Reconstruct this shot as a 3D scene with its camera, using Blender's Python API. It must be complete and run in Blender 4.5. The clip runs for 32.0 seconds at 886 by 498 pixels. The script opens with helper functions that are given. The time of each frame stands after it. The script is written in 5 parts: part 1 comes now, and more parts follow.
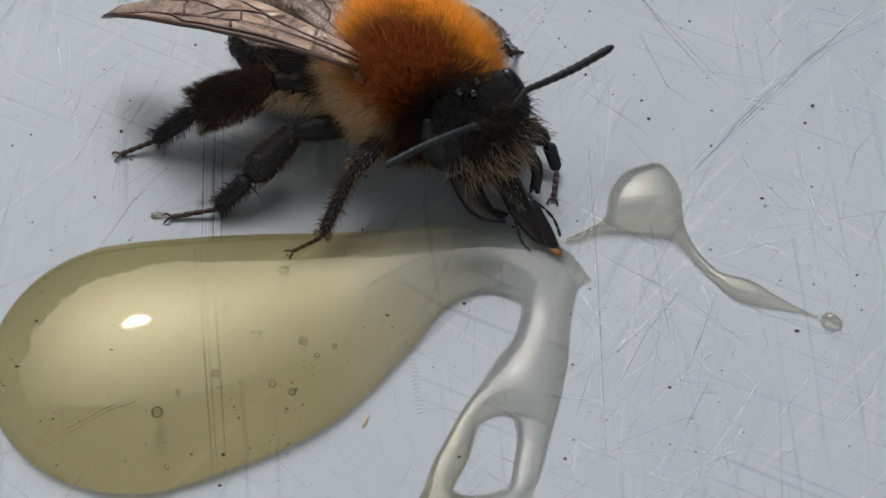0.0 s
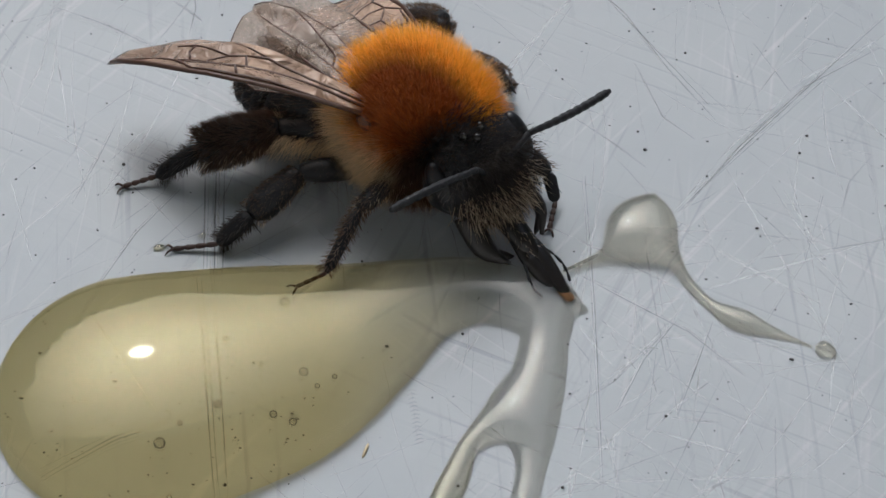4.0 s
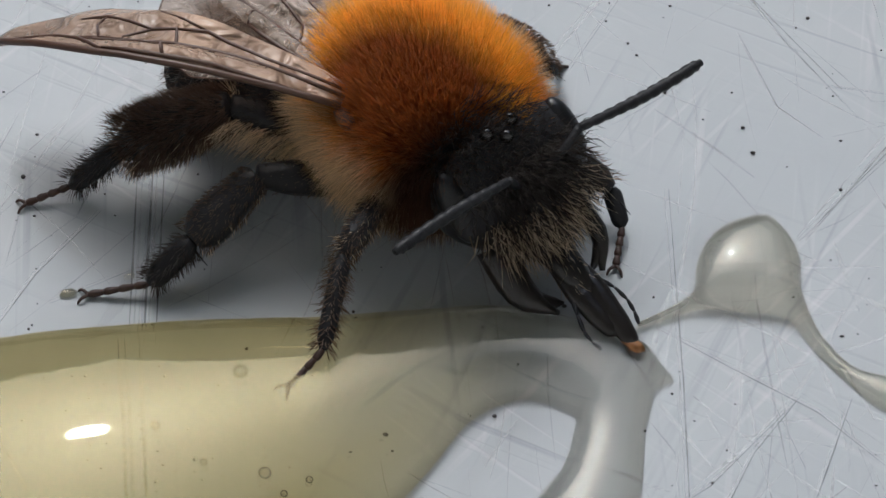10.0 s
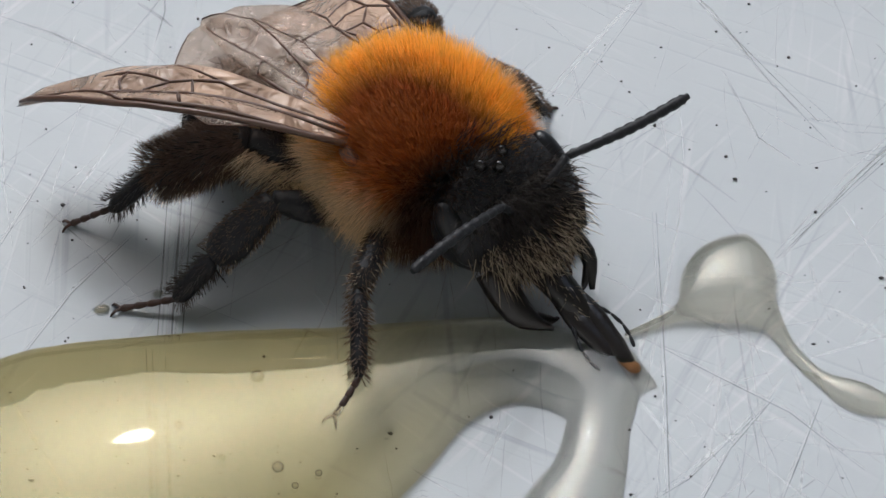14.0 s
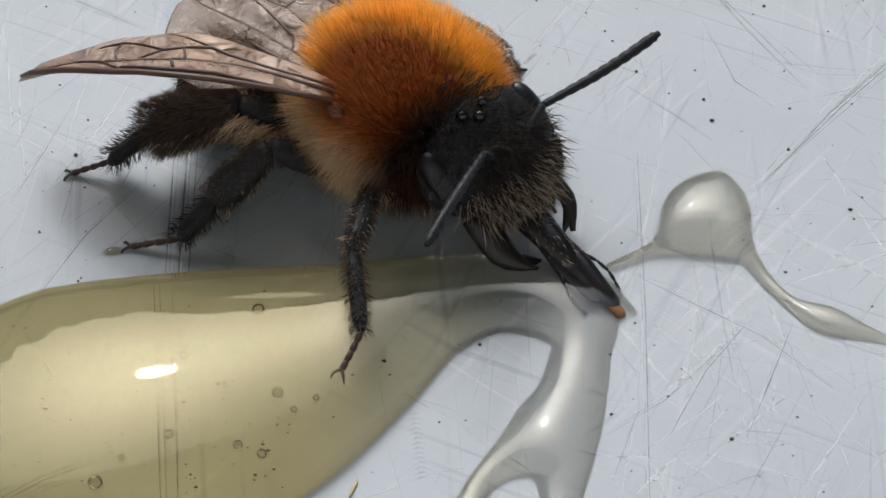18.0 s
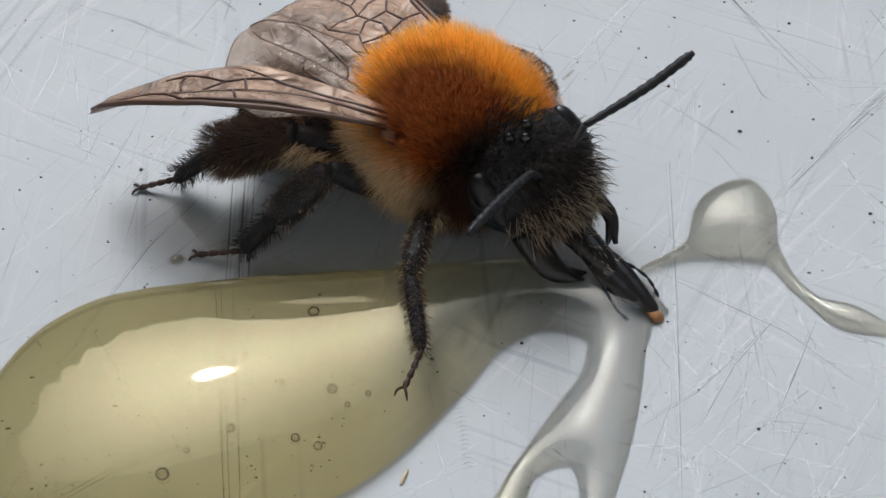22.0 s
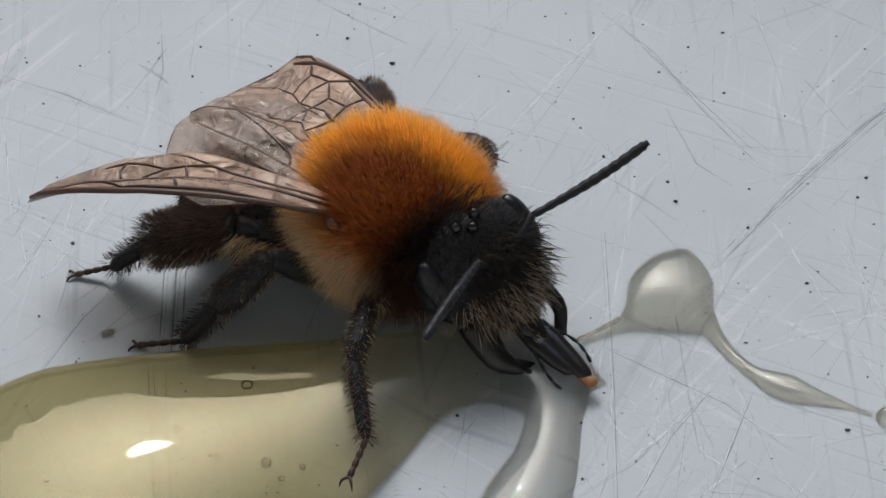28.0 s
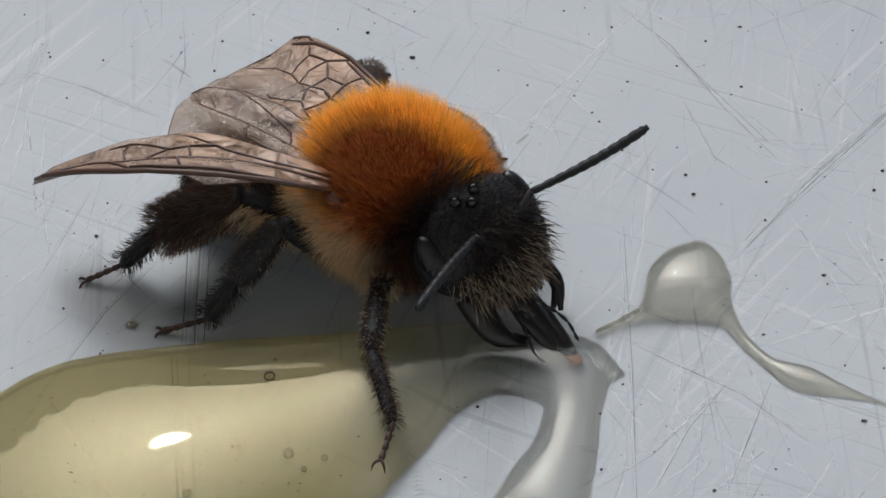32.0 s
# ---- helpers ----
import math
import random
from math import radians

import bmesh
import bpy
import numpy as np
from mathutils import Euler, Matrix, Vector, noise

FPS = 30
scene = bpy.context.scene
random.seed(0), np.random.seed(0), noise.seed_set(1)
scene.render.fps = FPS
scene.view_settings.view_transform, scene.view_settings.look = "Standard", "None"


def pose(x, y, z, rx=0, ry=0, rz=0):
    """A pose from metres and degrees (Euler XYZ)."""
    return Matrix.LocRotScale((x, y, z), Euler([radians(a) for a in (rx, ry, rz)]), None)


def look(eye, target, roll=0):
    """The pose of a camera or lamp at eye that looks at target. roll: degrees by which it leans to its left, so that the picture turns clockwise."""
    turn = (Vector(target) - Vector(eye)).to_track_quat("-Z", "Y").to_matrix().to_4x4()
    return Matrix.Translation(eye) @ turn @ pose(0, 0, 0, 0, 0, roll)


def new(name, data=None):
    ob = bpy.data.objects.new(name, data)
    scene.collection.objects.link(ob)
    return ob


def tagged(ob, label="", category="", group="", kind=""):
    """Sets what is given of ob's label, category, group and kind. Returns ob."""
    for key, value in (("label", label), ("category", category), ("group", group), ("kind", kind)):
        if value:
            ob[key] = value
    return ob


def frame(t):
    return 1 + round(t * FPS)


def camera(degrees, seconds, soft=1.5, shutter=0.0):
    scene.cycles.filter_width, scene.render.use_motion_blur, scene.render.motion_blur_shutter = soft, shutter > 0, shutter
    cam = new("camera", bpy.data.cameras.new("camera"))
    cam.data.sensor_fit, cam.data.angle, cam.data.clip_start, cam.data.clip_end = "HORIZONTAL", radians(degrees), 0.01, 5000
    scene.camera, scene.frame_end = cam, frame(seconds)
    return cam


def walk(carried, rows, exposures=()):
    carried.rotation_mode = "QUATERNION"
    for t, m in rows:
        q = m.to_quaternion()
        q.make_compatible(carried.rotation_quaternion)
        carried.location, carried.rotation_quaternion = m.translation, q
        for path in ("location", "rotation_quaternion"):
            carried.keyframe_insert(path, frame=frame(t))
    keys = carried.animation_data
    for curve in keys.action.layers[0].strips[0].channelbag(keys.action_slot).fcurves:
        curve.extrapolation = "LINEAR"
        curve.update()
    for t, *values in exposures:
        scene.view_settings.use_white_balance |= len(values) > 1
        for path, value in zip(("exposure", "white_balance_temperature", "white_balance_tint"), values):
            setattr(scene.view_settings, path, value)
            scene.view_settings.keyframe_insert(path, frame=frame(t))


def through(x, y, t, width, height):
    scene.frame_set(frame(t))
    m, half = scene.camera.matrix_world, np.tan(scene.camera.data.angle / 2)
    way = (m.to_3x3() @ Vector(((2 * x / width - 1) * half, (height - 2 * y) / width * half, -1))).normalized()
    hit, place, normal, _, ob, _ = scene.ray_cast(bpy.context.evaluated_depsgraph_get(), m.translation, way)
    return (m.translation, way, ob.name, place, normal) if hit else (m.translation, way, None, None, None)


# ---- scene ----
from mathutils.kdtree import KDTree

cam = camera(16.0, 32.0)
PATH = [
    (0, (0.000783, -0.054124, 0.069658), (0.000316, -0.009190, 0.009611), 0.17),
    (0.5, (0.000775, -0.053765, 0.069826), (0.000323, -0.009078, 0.009595), 0.15),
    (1, (0.000585, -0.053798, 0.069809), (0.000312, -0.009071, 0.009606), 0.33),
    (1.5, (0.000739, -0.053759, 0.069768), (0.000328, -0.009026, 0.009570), 0.16),
    (2, (0.000798, -0.053074, 0.070674), (0.000522, -0.008630, 0.010261), 0.10),
    (2.5, (0.000629, -0.053407, 0.071177), (0.000466, -0.008699, 0.010959), 0.24),
    (3, (0.000681, -0.053653, 0.071216), (0.000393, -0.008737, 0.011154), 0.12),
    (3.5, (0.000948, -0.054121, 0.070697), (0.000402, -0.008893, 0.010872), -0.12),
    (5.5, (0.001282, -0.054597, 0.071264), (0.000316, -0.009456, 0.011378), -0.63),
    (6, (0.001142, -0.054619, 0.071501), (0.000241, -0.009594, 0.011527), -0.58),
    (6.5, (0.000818, -0.054336, 0.071640), (0.000183, -0.009509, 0.011514), -0.32),
    (7, (0.000981, -0.054956, 0.071761), (0.000198, -0.009773, 0.011904), -0.44),
    (7.5, (0.000707, -0.055045, 0.072474), (0.000077, -0.009872, 0.012607), -0.33),
    (8, (0.001159, -0.055231, 0.072814), (0.000132, -0.009927, 0.013052), -0.73),
    (8.5, (0.000959, -0.055416, 0.072892), (0.000075, -0.009987, 0.013222), -0.61),
    (9, (0.001079, -0.055411, 0.073376), (0.000048, -0.010108, 0.013613), -0.77),
    (9.5, (0.001757, -0.053036, 0.070230), (0.000062, -0.007728, 0.010487), -1.48),
    (10, (0.002087, -0.038234, 0.050377), (-0.000687, 0.007235, -0.009204), -2.59),
    (10.5, (0.001708, -0.037380, 0.049964), (-0.000552, 0.007858, -0.009814), -2.16),
    (11, (0.002574, -0.037114, 0.049584), (-0.000604, 0.007620, -0.010530), -3.20),
    (11.5, (0.002933, -0.036599, 0.049363), (0.000087, 0.008092, -0.010801), -3.05),
    (12, (0.003846, -0.037918, 0.049379), (0.000642, 0.007414, -0.010285), -3.61),
    (12.5, (0.003975, -0.039034, 0.049477), (0.000247, 0.006220, -0.010215), -4.00),
    (13, (0.003873, -0.038784, 0.050557), (0.000346, 0.006124, -0.009407), -4.04),
    (13.5, (0.003912, -0.041921, 0.051846), (-0.000364, 0.004733, -0.006721), -4.32),
    (14, (0.004369, -0.043250, 0.053064), (-0.000769, 0.004501, -0.004541), -4.89),
    (14.5, (0.004464, -0.045366, 0.053366), (-0.001268, 0.003699, -0.003068), -4.93),
    (16.5, (0.005891, -0.046637, 0.053770), (-0.000114, 0.002564, -0.002517), -6.08),
    (17, (0.005924, -0.046764, 0.054341), (-0.000168, 0.001934, -0.002373), -6.27),
    (17.5, (0.006088, -0.046921, 0.054382), (-0.000308, 0.001488, -0.002544), -6.71),
    (18, (0.006230, -0.047054, 0.054631), (-0.000392, 0.001064, -0.002517), -7.02),
    (18.5, (0.006336, -0.046930, 0.054532), (-0.000386, 0.001162, -0.002626), -7.21),
    (19, (0.006217, -0.046600, 0.054001), (-0.000101, 0.001651, -0.003069), -6.83),
    (19.5, (0.006163, -0.046645, 0.054650), (0.000063, 0.001489, -0.002542), -6.70),
    (20, (0.006715, -0.047270, 0.055248), (-0.000195, 0.001345, -0.001442), -7.60),
    (20.5, (0.006604, -0.046884, 0.055772), (-0.000276, 0.001347, -0.001249), -7.62),
    (21, (0.006496, -0.046717, 0.055711), (-0.000332, 0.001493, -0.001335), -7.56),
    (21.5, (0.006850, -0.047082, 0.056589), (-0.000387, 0.000856, -0.000635), -8.15),
    (22, (0.007003, -0.050398, 0.057665), (-0.001021, -0.001802, 0.001105), -8.67),
    (22.5, (0.007365, -0.051730, 0.057848), (-0.001811, -0.003748, 0.000940), -9.76),
    (23, (0.007079, -0.050885, 0.057273), (-0.001817, -0.003181, 0.000088), -9.57),
    (23.5, (0.007064, -0.049278, 0.056982), (-0.000418, -0.000607, 0.000412), -8.51),
    (24, (0.007111, -0.049204, 0.056690), (0.000848, 0.001192, 0.001499), -7.35),
    (24.5, (0.007045, -0.049498, 0.056645), (0.000795, 0.000485, 0.001078), -7.32),
    (25, (0.006900, -0.049532, 0.056455), (0.000655, 0.000060, 0.000539), -7.33),
    (25.5, (0.006856, -0.049957, 0.056973), (0.000668, -0.000023, 0.001356), -7.25),
    (27.5, (0.006810, -0.050039, 0.057228), (0.000549, -0.000026, 0.001690), -7.28),
    (28, (0.007065, -0.050164, 0.057089), (0.000527, -0.000077, 0.001650), -7.54),
    (28.5, (0.007074, -0.050167, 0.057072), (0.000508, -0.000026, 0.001685), -7.55),
    (29, (0.006749, -0.050269, 0.057207), (0.000451, -0.000169, 0.001751), -7.24),
    (29.5, (0.007027, -0.050126, 0.057065), (0.000437, -0.000056, 0.001617), -7.62),
    (30, (0.006765, -0.050224, 0.057294), (0.000439, -0.000247, 0.001731), -7.31),
    (30.5, (0.006986, -0.050395, 0.057495), (0.000394, -0.000407, 0.001972), -7.61),
    (31, (0.007043, -0.050421, 0.057469), (0.000272, -0.000445, 0.001957), -7.80),
    (31.5, (0.007053, -0.050463, 0.057592), (0.000174, -0.000529, 0.002056), -7.90),
    (32, (0.007028, -0.050584, 0.057728), (0.000107, -0.000720, 0.002134), -7.94),
]
walk(cam, [(t, look(eye, target, roll)) for t, eye, target, roll in PATH], exposures=[(t, stops + 0.23, 5400, 5) for t, stops in ((0, 0.0), (9.4, 0.02), (11, 0.26), (14, 0.26), (17, 0.24), (21.6, 0.25), (23.2, 0.05), (32, 0.0))])

# ---- light: sun veiled by bright haze ahead, under the edge of a porch roof, a house wall behind the viewer ----
SUN_ELEVATION, SUN_AZIMUTH = radians(50), radians(-15)
world = bpy.data.worlds.new("sky")
scene.world = world
world.use_nodes = True
wn = world.node_tree
sky = wn.nodes.new("ShaderNodeTexSky")
sky.sky_type, sky.sun_disc = "NISHITA", False
sky.sun_elevation, sky.sun_rotation = SUN_ELEVATION, SUN_AZIMUTH
sky.air_density, sky.dust_density, sky.ozone_density = 1.0, 8.0, 1.0
wn.nodes["Background"].inputs["Strength"].default_value = 0.15
wn.links.new(sky.outputs[0], wn.nodes["Background"].inputs[0])
sun_data = bpy.data.lights.new("sun", "SUN")
sun_data.energy, sun_data.angle, sun_data.color = 0.2, radians(2.3), (1.0, 0.95, 0.88)
sun = new("sun", sun_data)
sun.matrix_world = look((math.sin(SUN_AZIMUTH) * math.cos(SUN_ELEVATION), math.cos(SUN_AZIMUTH) * math.cos(SUN_ELEVATION), math.sin(SUN_ELEVATION)), (0, 0, 0))

# ---- helpers of this scene; lengths below are in millimetres ----
MM = 0.001
UP = Vector((0, 0, 1))


def V(*a):
    return Vector(a[0] if len(a) == 1 else a)


def mesh_of(name, verts, faces, material, smooth=True):
    me = bpy.data.meshes.new(name)
    v = np.asarray(verts, dtype=float) * MM
    me.from_pydata(v.tolist(), [], [list(map(int, f)) for f in faces])
    me.materials.append(material)
    if smooth:
        me.polygons.foreach_set("use_smooth", [True] * len(me.polygons))
    me.update()
    return me


def part(name, geo, material, parent=None, label="", at=None, smooth=True, kind=""):
    """Links (verts, faces) as one mesh object; at: its origin in the space of geo."""
    verts, faces = geo
    v = np.asarray(verts, dtype=float)
    if at is not None:
        v = v - np.asarray(at, dtype=float)
    ob = new(name, mesh_of(name, v, faces, material, smooth))
    if parent is not None:
        ob.parent = parent
    if at is not None:
        base = parent.get("origin_mm") if parent is not None else None
        base = Vector(base) if base is not None else Vector((0, 0, 0))
        ob.location = (Vector(at) - base) * MM
        ob["origin_mm"] = list(at)
    elif parent is not None and parent.get("origin_mm") is not None:
        ob.location = -Vector(parent["origin_mm"]) * MM
    return tagged(ob, label, kind=kind)


def join(*geos):
    verts, faces, n = [], [], 0
    for v, f in geos:
        v = np.asarray(v, dtype=float).reshape(-1, 3)
        verts.append(v)
        faces += [[i + n for i in face] for face in f]
        n += len(v)
    return np.concatenate(verts), faces


def basis(direction, hint=(0, 0, 1)):
    d = Vector(direction).normalized()
    s = d.cross(Vector(hint))
    if s.length < 1e-4:
        s = d.cross(Vector((0, 1, 0)))
    s.normalize()
    return d, s, s.cross(d)


def tube(points, radii, sides=10, flat=1.0, hint=(0, 0, 1), steps=4):
    """A smooth tapered tube through points; flat: thickness along the hint against the width."""
    pts = [Vector(p) for p in points]
    rad = list(radii)
    fine, fr = [], []
    n = len(pts)
    for i in range(n - 1):
        p0, p1, p2, p3 = pts[max(i - 1, 0)], pts[i], pts[i + 1], pts[min(i + 2, n - 1)]
        for k in range(steps):
            u = k / steps
            fine.append(0.5 * ((2 * p1) + (p2 - p0) * u + (2 * p0 - 5 * p1 + 4 * p2 - p3) * u * u + (3 * p1 - p0 - 3 * p2 + p3) * u ** 3))
            w = u * u * (3 - 2 * u)
            fr.append(rad[i] * (1 - w) + rad[i + 1] * w)
    fine.append(pts[-1]), fr.append(rad[-1])
    verts, faces = [], []
    m = len(fine)
    for i, (p, r) in enumerate(zip(fine, fr)):
        d, s, u = basis(fine[min(i + 1, m - 1)] - fine[max(i - 1, 0)], hint)
        for k in range(sides):
            a = 2 * math.pi * k / sides
            verts.append(p + s * (r * math.cos(a)) + u * (r * flat * math.sin(a)))
    for i in range(m - 1):
        for k in range(sides):
            j = (k + 1) % sides
            faces.append([i * sides + k, i * sides + j, (i + 1) * sides + j, (i + 1) * sides + k])
    verts += [fine[0], fine[-1]]
    a, b = len(verts) - 2, len(verts) - 1
    for k in range(sides):
        j = (k + 1) % sides
        faces.append([a, j, k])
        faces.append([b, (m - 1) * sides + k, (m - 1) * sides + j])
    return np.array([list(v) for v in verts]), faces


def ball(centre, axes, radii, rings=14, sides=20, bumps=0.0, seed=0.0):
    """An ellipsoid with its own axes (three vectors), slightly uneven."""
    ex, ey, ez = [Vector(a).normalized() for a in axes]
    verts, faces = [], []
    for i in range(rings + 1):
        th = math.pi * i / rings
        for k in range(sides):
            ph = 2 * math.pi * k / sides
            n = Vector((math.sin(th) * math.cos(ph), math.sin(th) * math.sin(ph), math.cos(th)))
            q = 1 + bumps * noise.noise(n * 2.3 + Vector((seed, 0, 0)))
            verts.append(Vector(centre) + (ex * (n.x * radii[0]) + ey * (n.y * radii[1]) + ez * (n.z * radii[2])) * q)
    for i in range(rings):
        for k in range(sides):
            j = (k + 1) % sides
            faces.append([i * sides + k, (i + 1) * sides + k, (i + 1) * sides + j, i * sides + j])
    return np.array([list(v) for v in verts]), faces


AX = (Vector((1, 0, 0)), Vector((0, 1, 0)), Vector((0, 0, 1)))


def hairs(roots, ways, lengths, radius, bend=(0, 0, 0), curl=0.12, seed=1):
    """Many thin tapered three-sided hairs; roots and ways are arrays of n x 3, lengths of n."""
    rng = np.random.default_rng(seed)
    roots, ways = np.asarray(roots, float), np.asarray(ways, float)
    n = len(roots)
    lengths = np.broadcast_to(np.asarray(lengths, float), (n,))
    ways = ways + rng.normal(0, curl, (n, 3))
    ways /= np.linalg.norm(ways, axis=1, keepdims=True)
    tip = ways + np.asarray(bend, float) + rng.normal(0, curl, (n, 3))
    tip /= np.linalg.norm(tip, axis=1, keepdims=True)
    mid = roots + ways * (lengths * 0.55)[:, None]
    end = mid + tip * (lengths * 0.45)[:, None]
    side = np.cross(ways, rng.normal(0, 1, (n, 3)))
    side /= np.linalg.norm(side, axis=1, keepdims=True) + 1e-9
    other = np.cross(ways, side)
    r = radius * rng.uniform(0.7, 1.3, (n, 1))
    verts = np.empty((n, 7, 3))
    for k in range(3):
        a = 2 * math.pi * k / 3
        o = side * math.cos(a) + other * math.sin(a)
        verts[:, k] = roots + o * r
        verts[:, 3 + k] = mid + o * r * 0.8
    verts[:, 6] = end
    local = []
    for k in range(3):
        j = (k + 1) % 3
        local += [[k, j, 3 + j, 3 + k], [3 + k, 3 + j, 6]]
    faces = []
    for i in range(n):
        b = 7 * i
        faces += [[b + q for q in f] for f in local]
    return verts.reshape(-1, 3), faces


def shell(centre, radii, n, keep=None, seed=1):
    """Random places on an ellipsoid with their outward ways."""
    rng = np.random.default_rng(seed)
    p = rng.normal(0, 1, (n * 2, 3))
    p /= np.linalg.norm(p, axis=1, keepdims=True)
    if keep is not None:
        p = p[keep(p)]
    p = p[:n]
    r = np.asarray(radii, float)
    nrm = p / r
    nrm /= np.linalg.norm(nrm, axis=1, keepdims=True)
    return np.asarray(centre, float) + p * r, nrm


def along(points, radii, n, seed=1, flat=1.0, lo=0.0, hi=1.0):
    """Random places round a limb with their outward ways and the limb's direction."""
    rng = np.random.default_rng(seed)
    pts = np.asarray(points, float)
    seg = np.linalg.norm(np.diff(pts, axis=0), axis=1)
    s = np.r_[0, np.cumsum(seg)]
    u = rng.uniform(lo, hi, n) * s[-1]
    p = np.stack([np.interp(u, s, pts[:, k]) for k in range(3)], 1)
    r = np.interp(u, s, radii)
    i = np.clip(np.searchsorted(s, u) - 1, 0, len(seg) - 1)
    d = np.diff(pts, axis=0)[i] / seg[i][:, None]
    q = np.cross(d, rng.normal(0, 1, (n, 3)))
    q /= np.linalg.norm(q, axis=1, keepdims=True)
    return p + q * r[:, None], q, d


# ---- materials ----
def material(name):
    m = bpy.data.materials.new(name)
    m.use_nodes = True
    return m, m.node_tree.nodes, m.node_tree.links, m.node_tree.nodes["Principled BSDF"]


def grained(name, colour, rough=0.5, metal=0.0, vary=0.25, scale=900.0, bump=0.2, spec=0.5):
    """A surface with fine grain and broader patches; scale in cycles per metre."""
    m, nodes, links, b = material(name)
    co = nodes.new("ShaderNodeTexCoord")
    big, fine = nodes.new("ShaderNodeTexNoise"), nodes.new("ShaderNodeTexNoise")
    big.inputs["Scale"].default_value, fine.inputs["Scale"].default_value = scale * 0.2, scale * 3
    big.inputs["Detail"].default_value = fine.inputs["Detail"].default_value = 3
    for t in (big, fine):
        links.new(co.outputs["Object"], t.inputs["Vector"])
    ramp = nodes.new("ShaderNodeMapRange")
    ramp.inputs["To Min"].default_value, ramp.inputs["To Max"].default_value = 1 - vary, 1 + vary
    links.new(big.outputs["Fac"], ramp.inputs["Value"])
    mul = nodes.new("ShaderNodeMixRGB")
    mul.blend_type, mul.inputs[0].default_value, mul.inputs[1].default_value = "MULTIPLY", 1, (*colour, 1)
    links.new(ramp.outputs[0], mul.inputs[2])
    links.new(mul.outputs[0], b.inputs["Base Color"])
    bm_ = nodes.new("ShaderNodeBump")
    bm_.inputs["Strength"].default_value, bm_.inputs["Distance"].default_value = bump, 0.00003
    links.new(fine.outputs["Fac"], bm_.inputs["Height"])
    links.new(bm_.outputs[0], b.inputs["Normal"])
    b.inputs["Roughness"].default_value, b.inputs["Metallic"].default_value = rough, metal
    b.inputs["Specular IOR Level"].default_value = spec
    return m


def hair_material(name, colour, through=0.35):
    """Fine hair that lets some light through; every strand has a slightly different tone."""
    m, nodes, links, b = material(name)
    geo = nodes.new("ShaderNodeNewGeometry")
    vary = nodes.new("ShaderNodeMapRange")
    vary.inputs["To Min"].default_value, vary.inputs["To Max"].default_value = 0.65, 1.35
    links.new(geo.outputs["Random Per Island"], vary.inputs["Value"])
    mul = nodes.new("ShaderNodeMixRGB")
    mul.blend_type, mul.inputs[0].default_value, mul.inputs[1].default_value = "MULTIPLY", 1, (*colour, 1)
    links.new(vary.outputs[0], mul.inputs[2])
    links.new(mul.outputs[0], b.inputs["Base Color"])
    b.inputs["Roughness"].default_value = 0.45
    b.inputs["Specular IOR Level"].default_value = 0.3
    tr = nodes.new("ShaderNodeBsdfTranslucent")
    links.new(mul.outputs[0], tr.inputs["Color"])
    mix = nodes.new("ShaderNodeMixShader")
    mix.inputs[0].default_value = through
    links.new(b.outputs[0], mix.inputs[1]), links.new(tr.outputs[0], mix.inputs[2])
    links.new(mix.outputs[0], nodes["Material Output"].inputs["Surface"])
    return m, mul


CUTICLE = grained("black_cuticle", (0.019, 0.019, 0.021), 0.44, vary=0.4, scale=3000, bump=0.8, spec=0.22)
SKIN = grained("thorax_skin", (0.2, 0.07, 0.018), 0.5, vary=0.3, scale=3000)
CUTICLE_BROWN = grained("brown_cuticle", (0.06, 0.03, 0.02), 0.4, vary=0.35, scale=3000, bump=0.3)
TARSUS = grained("rust_cuticle", (0.04, 0.018, 0.012), 0.45, vary=0.3, scale=4000, bump=0.2)
EYE = grained("eye_black", (0.008, 0.008, 0.01), 0.32, vary=0.15, scale=9000, bump=0.12, spec=0.45)
OCELLUS = grained("ocellus_glass", (0.01, 0.008, 0.008), 0.06, vary=0.1, bump=0.0, spec=0.8)
GALEA = grained("sheath_black", (0.012, 0.0095, 0.009), 0.28, vary=0.6, scale=1800, bump=0.6)
TONGUE = grained("tongue_amber", (0.27, 0.13, 0.05), 0.3, vary=0.3, scale=4000, bump=0.2)
FLECK = grained("dried_drip", (0.5, 0.42, 0.27), 0.5, vary=0.4, scale=4000)
SPECK = grained("dark_grit", (0.05, 0.045, 0.045), 0.7, vary=0.5, scale=5000)
BLACK_HAIR, _ = hair_material("black_hair", (0.04, 0.031, 0.026), 0.2)
BROWN_HAIR, _ = hair_material("brown_hair", (0.14, 0.092, 0.062), 0.35)
SCOPA_HAIR, _ = hair_material("scopa_hair", (0.14, 0.092, 0.066), 0.4)
CREAM_HAIR, _ = hair_material("cream_hair", (0.86, 0.71, 0.51), 0.5)
BUFF_HAIR, _ = hair_material("buff_hair", (0.5, 0.4, 0.28), 0.3)
GREY_HAIR, _ = hair_material("grey_hair", (0.6, 0.56, 0.5), 0.35)


